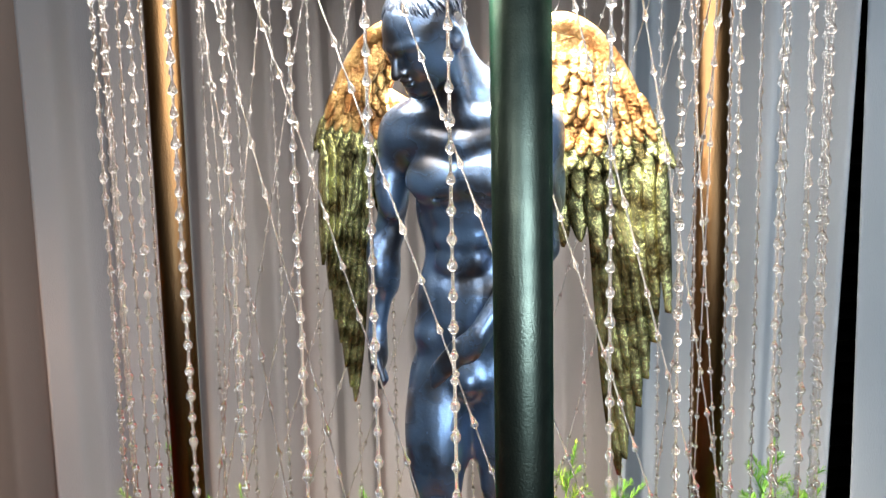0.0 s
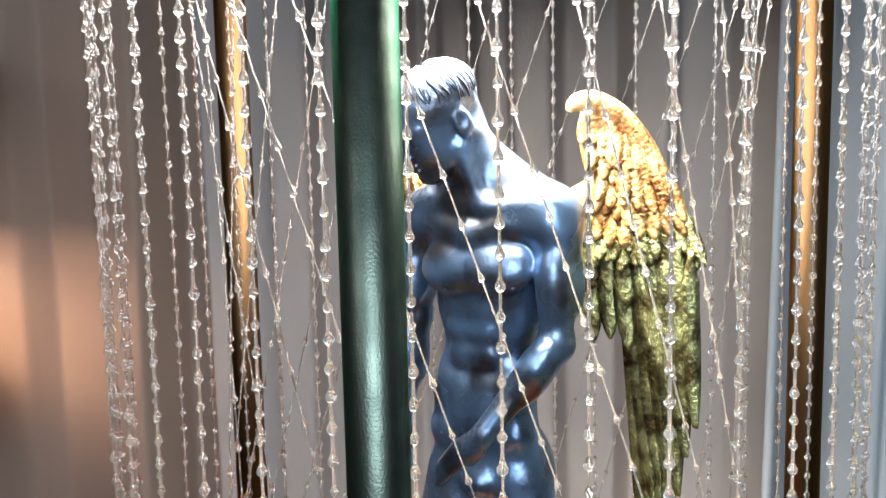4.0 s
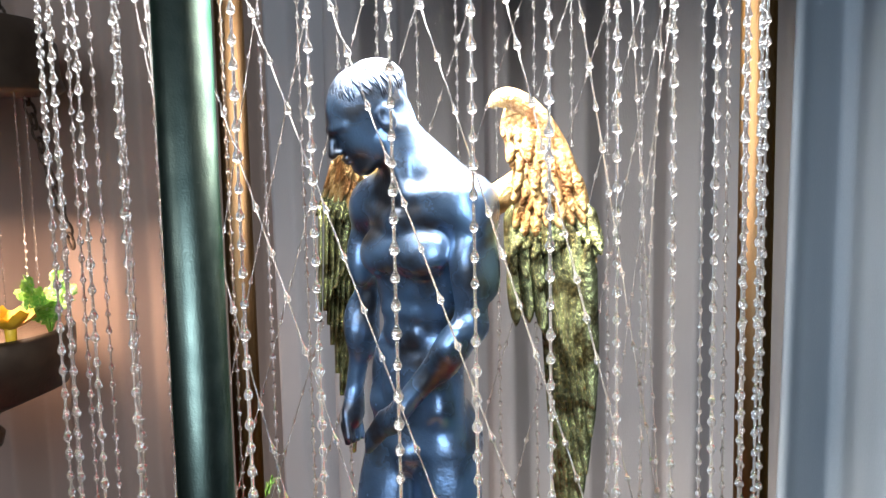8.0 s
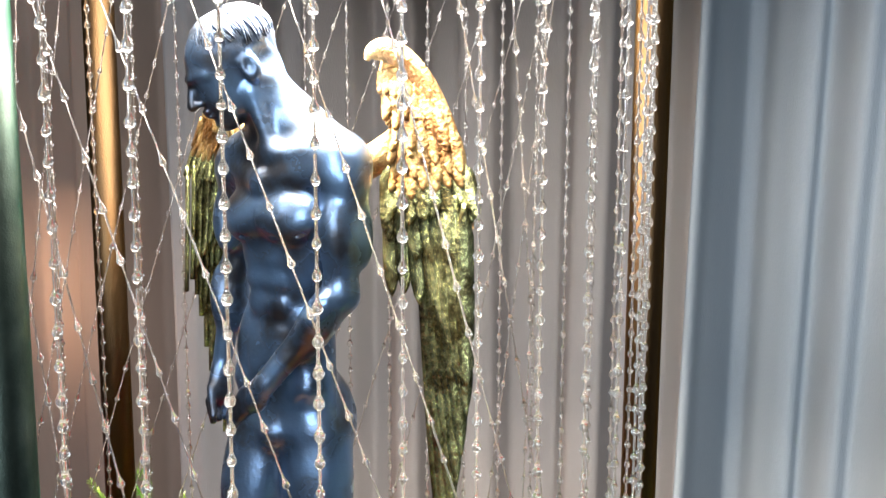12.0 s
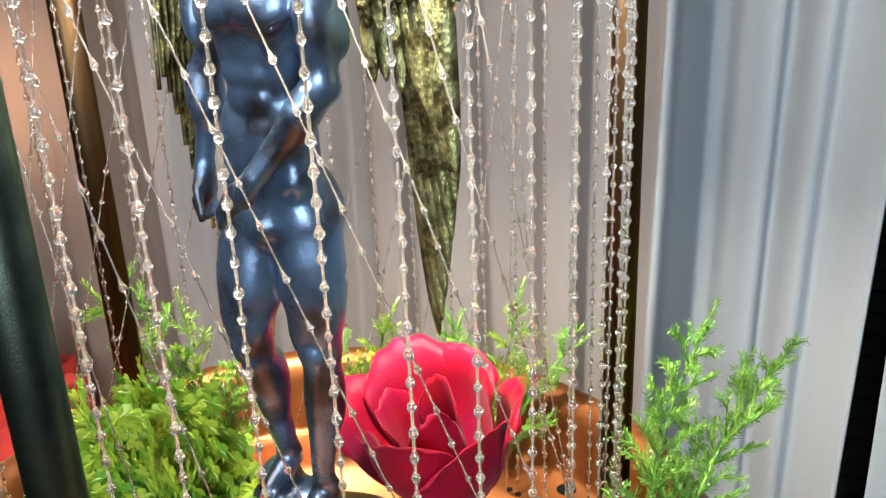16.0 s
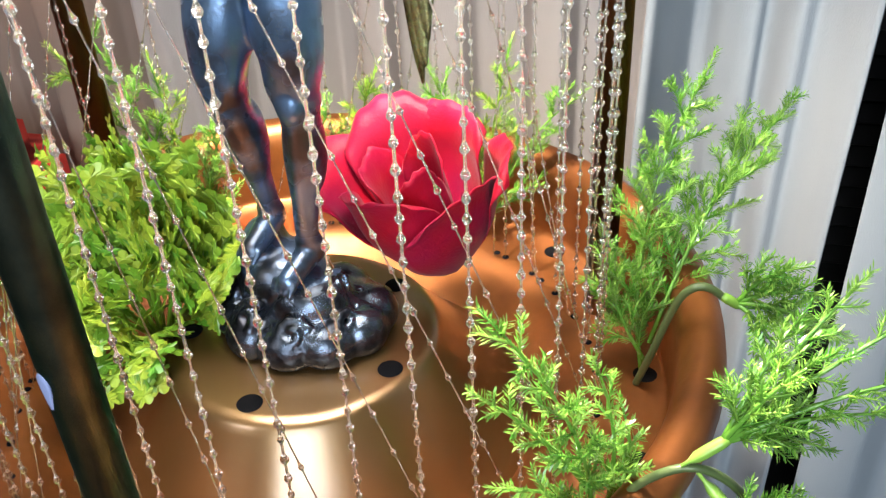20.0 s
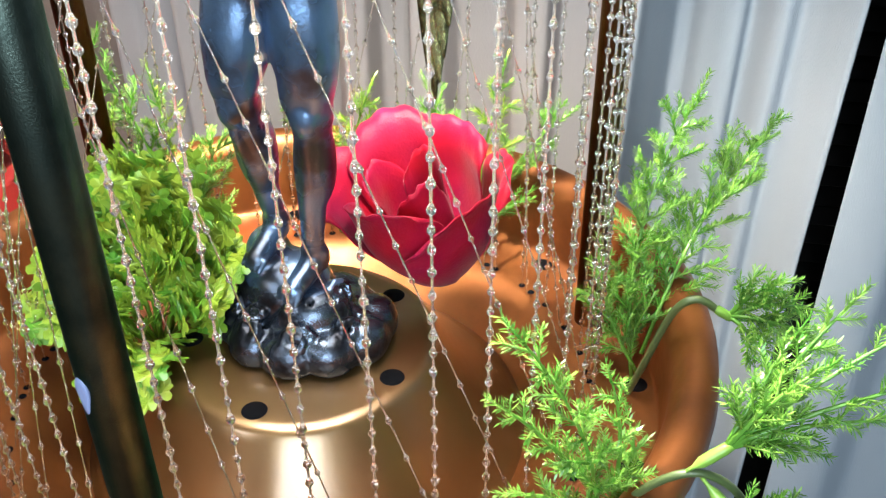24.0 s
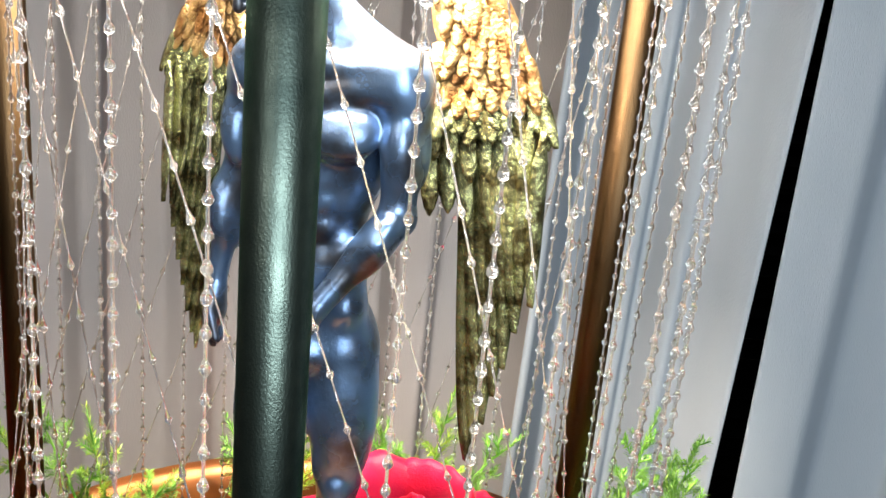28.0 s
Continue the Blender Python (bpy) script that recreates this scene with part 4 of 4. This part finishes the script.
def fan(a, b, ends, seed, spread, count):
    """A pale wire and a ribbed sleeve from a to b, and sprigs that spread from it."""
    a, b = Vector(a) - P.location, Vector(b) - P.location
    part("sleeve", tube([a.lerp(b, k / 6) for k in range(7)], [0.0007, 0.0008, 0.0021, 0.0023, 0.0022, 0.0022, 0.0018], 10), LEAF, P, "bright green ribbed plastic sleeve")
    for k, e in enumerate(ends):
        e = Vector(e) - P.location
        sprig(P, curve(b.lerp(a, 0.15), e, (0, 0, 0.004), 7), spread, seed + k, LEAF, count)


part("stalk", tube(wire([(0.1415, -0.0809, 0.250), (0.1492, -0.0861, 0.275), (0.1564, -0.09, 0.300), (0.1728, -0.0926, 0.318), (0.1867, -0.0895, 0.313), (0.1989, -0.0836, 0.295), (0.2052, -0.0801, 0.276)]), 0.0016, 8), STEM, P, "dark green plastic wire")
fan((0.1732, -0.0924, 0.317), (0.1875, -0.0879, 0.328), [(0.206, -0.0640, 0.362), (0.223, -0.060, 0.376), (0.246, -0.068, 0.376), (0.252, -0.075, 0.356), (0.236, -0.078, 0.338), (0.2106, -0.0824, 0.360), (0.2154, -0.0828, 0.325)], 10, 0.015, 12)
fan((0.1788, -0.0923, 0.315), (0.1944, -0.0984, 0.300), [(0.2238, -0.1019, 0.300), (0.2139, -0.0979, 0.308), (0.212, -0.1106, 0.290), (0.2036, -0.1057, 0.285), (0.1985, -0.1077, 0.280)], 20, 0.014, 9)
fan((0.2040, -0.0805, 0.280), (0.2075, -0.0770, 0.268), [(0.1799, -0.0681, 0.232), (0.1900, -0.080, 0.215), (0.2000, -0.0646, 0.21), (0.2221, -0.0622, 0.24), (0.238, -0.0495, 0.235), (0.255, -0.0561, 0.25)], 30, 0.017, 12)
part("stalk", tube(wire([(0.1566, 0.0214, 0.250), (0.1629, 0.017, 0.275), (0.1682, 0.014, 0.299), (0.1733, 0.0071, 0.318), (0.1815, 0.0081, 0.321), (0.1909, 0.0095, 0.313)]), 0.0018, 8), STEM, P, "dark green plastic wire")
fan((0.186, 0.0086, 0.317), (0.196, 0.0090, 0.311), [(0.2259, 0.0066, 0.322), (0.2301, -0.0045, 0.312), (0.2150, -0.0067, 0.295), (0.2124, 0.0107, 0.330), (0.238, 0.012, 0.300)], 40, 0.016, 11)
# broad-leaved clump beside the statue
P = plant("parsley_clump", "yellow-green plastic parsley-leaved clump beside the statue", (-0.078, 0.004, 0.262))
rnd = random.Random(21)
for k in range(15):
    a = radians(24 * k * 1.03 + 10)
    out = 0.022 + 0.03 * (k % 4) / 3
    end = (out * cos(a) * 1.05, out * sin(a) * 0.9 - 0.006, 0.100 - 0.027 * (k % 4) + rnd.uniform(-0.006, 0.006))
    frond(P, curve((0.004 * cos(a), 0.004 * sin(a), 0), end, (0.006 * cos(a), 0.006 * sin(a), 0.014), 8), 40 + k, LEAF_LIGHT, 0.028, 0.0072)
# sprigs along the back of the rim
for label, at, ends in (("soft green plastic fern behind the statue", (-0.098, 0.098, TRAY_Z), ((-0.045, 0.0, 0.135), (-0.012, 0.004, 0.105), (0.022, 0.0, 0.075), (-0.07, 0.01, 0.11))),
                        ("soft green plastic fern at the back of the tray", (0.060, 0.135, TRAY_Z), ((-0.022, 0.0, 0.095), (0.015, 0.004, 0.108), (0.048, 0.0, 0.088), (-0.05, 0.005, 0.08))),
                        ("soft green plastic fern at the back of the tray", (-0.022, 0.140, TRAY_Z), ((-0.02, 0.0, 0.085), (0.02, 0.0, 0.09)))):
    P = plant("fern_sprig", label, at)
    for k, e in enumerate(ends):
        sprig(P, curve((0, 0, 0), e, (0.0, 0, 0.012), 7), 0.030, 60 + k, LEAF_LIGHT if k % 2 else LEAF, 14)

# ---------------------------------------------------------------- rose
rose = thing("rose", None, None, "large red artificial rose resting behind the statue's feet", "flower")
rose.matrix_world = pose(0.061, 0.041, 0.298, 6, -16, 0) @ Matrix.Diagonal((0.93, 0.93, 0.93, 1))


def petal(angle, r, height, open_, span, curl, seed):
    rnd = random.Random(seed)
    bm = bmesh.new()
    nu, nv = 20, 16
    rows = []
    for j in range(nv + 1):
        v = j / nv
        row = []
        for i in range(nu + 1):
            u = i / nu * 2 - 1
            top = 1 - 0.13 * abs(u) ** 3 + 0.03 * sin(3 * u + 2 * seed) + 0.012 * sin(13 * u + seed) * max(0, 2 * v - 1)
            z = height * v * top
            rad = r * (0.18 + 0.82 * sin(pi * min(0.5, 0.08 + 0.62 * v))) + open_ * v * v
            rad += curl * max(0, v - 0.72) ** 1.6 * 6 + 0.0005 * sin(6 * u + 3 * v + seed)
            half = span * (0.35 + 0.65 * sin(pi * min(0.5, 0.15 + 0.5 * v))) * sqrt(max(0.05, 1 - max(0, v - 0.75) ** 2 * 8))
            a = angle + u * half
            row.append(bm.verts.new((rad * cos(a), rad * sin(a), z - curl * max(0, v - 0.85) * 5)))
        rows.append(row)
    for a, b in zip(rows, rows[1:]):
        for i in range(nu):
            bm.faces.new((a[i], a[i + 1], b[i + 1], b[i]))
    ob = part("petal", bm, PETAL, rose)
    solid = ob.modifiers.new("thick", "SOLIDIFY")
    solid.thickness = 0.0007
    return ob


# inner petals, then the large outer ones from the front round to the back
for k, (deg, r, h, o, sp, c) in enumerate(((-60, 0.017, 0.064, 0.000, 0.95, 0.001), (60, 0.017, 0.068, 0.000, 1.1, 0.002), (172, 0.018, 0.070, 0.001, 1.1, 0.003),
                                           (-120, 0.0325, 0.066, 0.000, 1.18, 0.003), (-40, 0.0370, 0.055, 0.004, 0.95, 0.003), (12, 0.037, 0.058, 0.012, 0.64, 0.005),
                                           (56, 0.031, 0.076, 0.006, 0.82, 0.008), (110, 0.0315, 0.084, 0.006, 0.85, 0.011), (166, 0.034, 0.078, 0.012, 0.78, 0.015))):
    petal(radians(deg), r, h, o, sp, c, k)
part("calyx", lathe([(0, -0.004), (0.010, -0.003), (0.013, 0.004), (0.009, 0.010)], 20), STEM, rose, "dark plastic calyx")

# ---------------------------------------------------------------- hanging planter by the beige curtain
planter = thing("hanging_planter", None, None, "dark bronze hanging lamp with flowers in its bowl", "planter")
planter.location = (-0.618, 0.33, -0.016)
part("bowl", lathe([(0, 0.415), (0.094, 0.415), (0.1, 0.424), (0.106, 0.420), (0.105, 0.392), (0.099, 0.386), (0.097, 0.366), (0.06, 0.350), (0.032, 0.338), (0.024, 0.326),
                    (0.033, 0.316), (0.030, 0.304), (0.014, 0.296), (0, 0.294)], 40), IRON, planter)
part("cap", lathe([(0, 0.655), (0.105, 0.652), (0.112, 0.656), (0.108, 0.668), (0.106, 0.700), (0.09, 0.722), (0.03, 0.735), (0, 0.737)], 40), IRON, planter)
for a in (-20, 100, 220):
    x, y = 0.048 * cos(radians(a)), 0.048 * sin(radians(a))
    part("post", tube([(x, y, 0.415), (x, y, 0.654)], 0.005, 12), IRON, planter)
part("bulb_holder", tube([(0, 0, 0.654), (0, 0, 0.62), (0, 0, 0.604)], [0.010, 0.010, 0.022], 16), IRON, planter)
part("hanger", tube([(0, 0, 0.735), (0, 0, 1.7)], 0.004, 8), IRON, planter)
bm = bmesh.new()
ring = [(0.02 * cos(a), 0, 0.278 + 0.018 * sin(a)) for a in [2 * pi * k / 16 for k in range(17)]]
part("ring", tube(ring, 0.0025, 8), IRON, planter)
short = line_mesh(0.22, 0.0001)
verts, faces = [], []
chain(verts, faces, Matrix.Identity(4), drop_places(0.22, STEP, BEAD, 7), -0.22, DROP_SHAPE, NECK)
SHORT_OIL = bpy.data.meshes.new("oil_coat")
SHORT_OIL.from_pydata(verts, [], faces)
SHORT_OIL.materials.append(OIL)
SHORT_OIL.shade_smooth()
for k in range(8):
    a = radians(45 * k + 12)
    ob = new("oil_line", short)
    ob.parent = planter
    ob.matrix_basis = Matrix.Translation((0.075 * cos(a), 0.075 * sin(a), 0.654))
    d = new("oil_coat", SHORT_OIL)
    d.parent = ob


def bloom(label, mat, at, r, seed):
    ob = thing("small_flower", None, None, label, "flower", "flowers in the hanging bowl")
    ob.location = at
    rnd = random.Random(seed)
    for k in range(6):
        a = 2 * pi * k / 6 + rnd.uniform(-0.2, 0.2)
        lift = rnd.uniform(0.2, 0.6)
        d = Vector((cos(a), sin(a), lift)).normalized()
        side = d.cross(Vector((0, 0, 1))).normalized()
        up = side.cross(d)
        bm = bmesh.new()
        rows = []
        for j in range(5):
            v = j / 4
            w = r * 0.62 * sin(pi * (0.12 + 0.72 * v))
            rows.append([bm.verts.new(d * (r * v) + side * (w * u) + up * (0.25 * r * (u * u) + 0.2 * r * v * v + 0.05 * r * sin(5 * u))) for u in (-1, -0.5, 0, 0.5, 1)])
        for p, q in zip(rows, rows[1:]):
            for i in range(4):
                bm.faces.new((p[i], p[i + 1], q[i + 1], q[i]))
        part("petal", bm, mat, ob)
    part("heart", lathe([(0, -0.02), (r * 0.2, -0.018), (r * 0.22, 0.004), (0, 0.01)], 10), mat, ob)
    return ob


bloom("yellow artificial primrose in the bronze bowl", YELLOW, (-0.560, 0.300, 0.414), 0.026, 1)
bloom("yellow artificial primrose in the bronze bowl", YELLOW, (-0.531, 0.306, 0.416), 0.025, 2)
bloom("magenta artificial blossom in the bronze bowl", PINK, (-0.606, 0.300, 0.432), 0.018, 3)
P = plant("leafy_tuft", "dull green plastic leaves in the bronze bowl", (-0.535, 0.360, 0.402))
for k in range(7):
    a = radians(51 * k)
    frond(P, curve((0, 0, 0), (0.022 * cos(a), 0.022 * sin(a), 0.03 + 0.012 * (k % 3)), (0, 0, 0.006), 5), 90 + k, LEAF, 0.013, 0.0042)
# chain beside the beige curtain
links = thing("hanging_chain", None, None, "brown metal link chain hanging before the beige curtain", "chain")
ring = [(0.0052 * cos(a), 0, 0.0088 * sin(a)) for a in [2 * pi * k / 14 for k in range(15)]]
LINK = mesh_of("link", tube(ring, 0.0017, 6), IRON)
way = Vector((0.095, 0, -0.315))
for k in range(26):
    ob = new("link", LINK)
    ob.parent = links
    p = Vector((-0.66, 0.43, 0.80)) + way * (k / 25)
    ob.matrix_basis = Matrix.Translation(p) @ way.to_track_quat("Z", "Y").to_matrix().to_4x4() @ pose(0, 0, 0, 0, 0, 90 * (k % 2) + 20)
# red seat beside the lamp, raised so that red bounces onto the curtain
bm = box(bmesh.new(), -0.95, -0.40, 0.18, 0.42, -0.45, 0.17)
bmesh.ops.bevel(bm, geom=bm.edges[:], offset=0.035, segments=5, affect="EDGES")
thing("red_seat", bm, material("red_cloth", (0.55, 0.03, 0.02), 0.8, 0, 0.4, 20), "red cloth-covered seat back by the curtain", "seat")
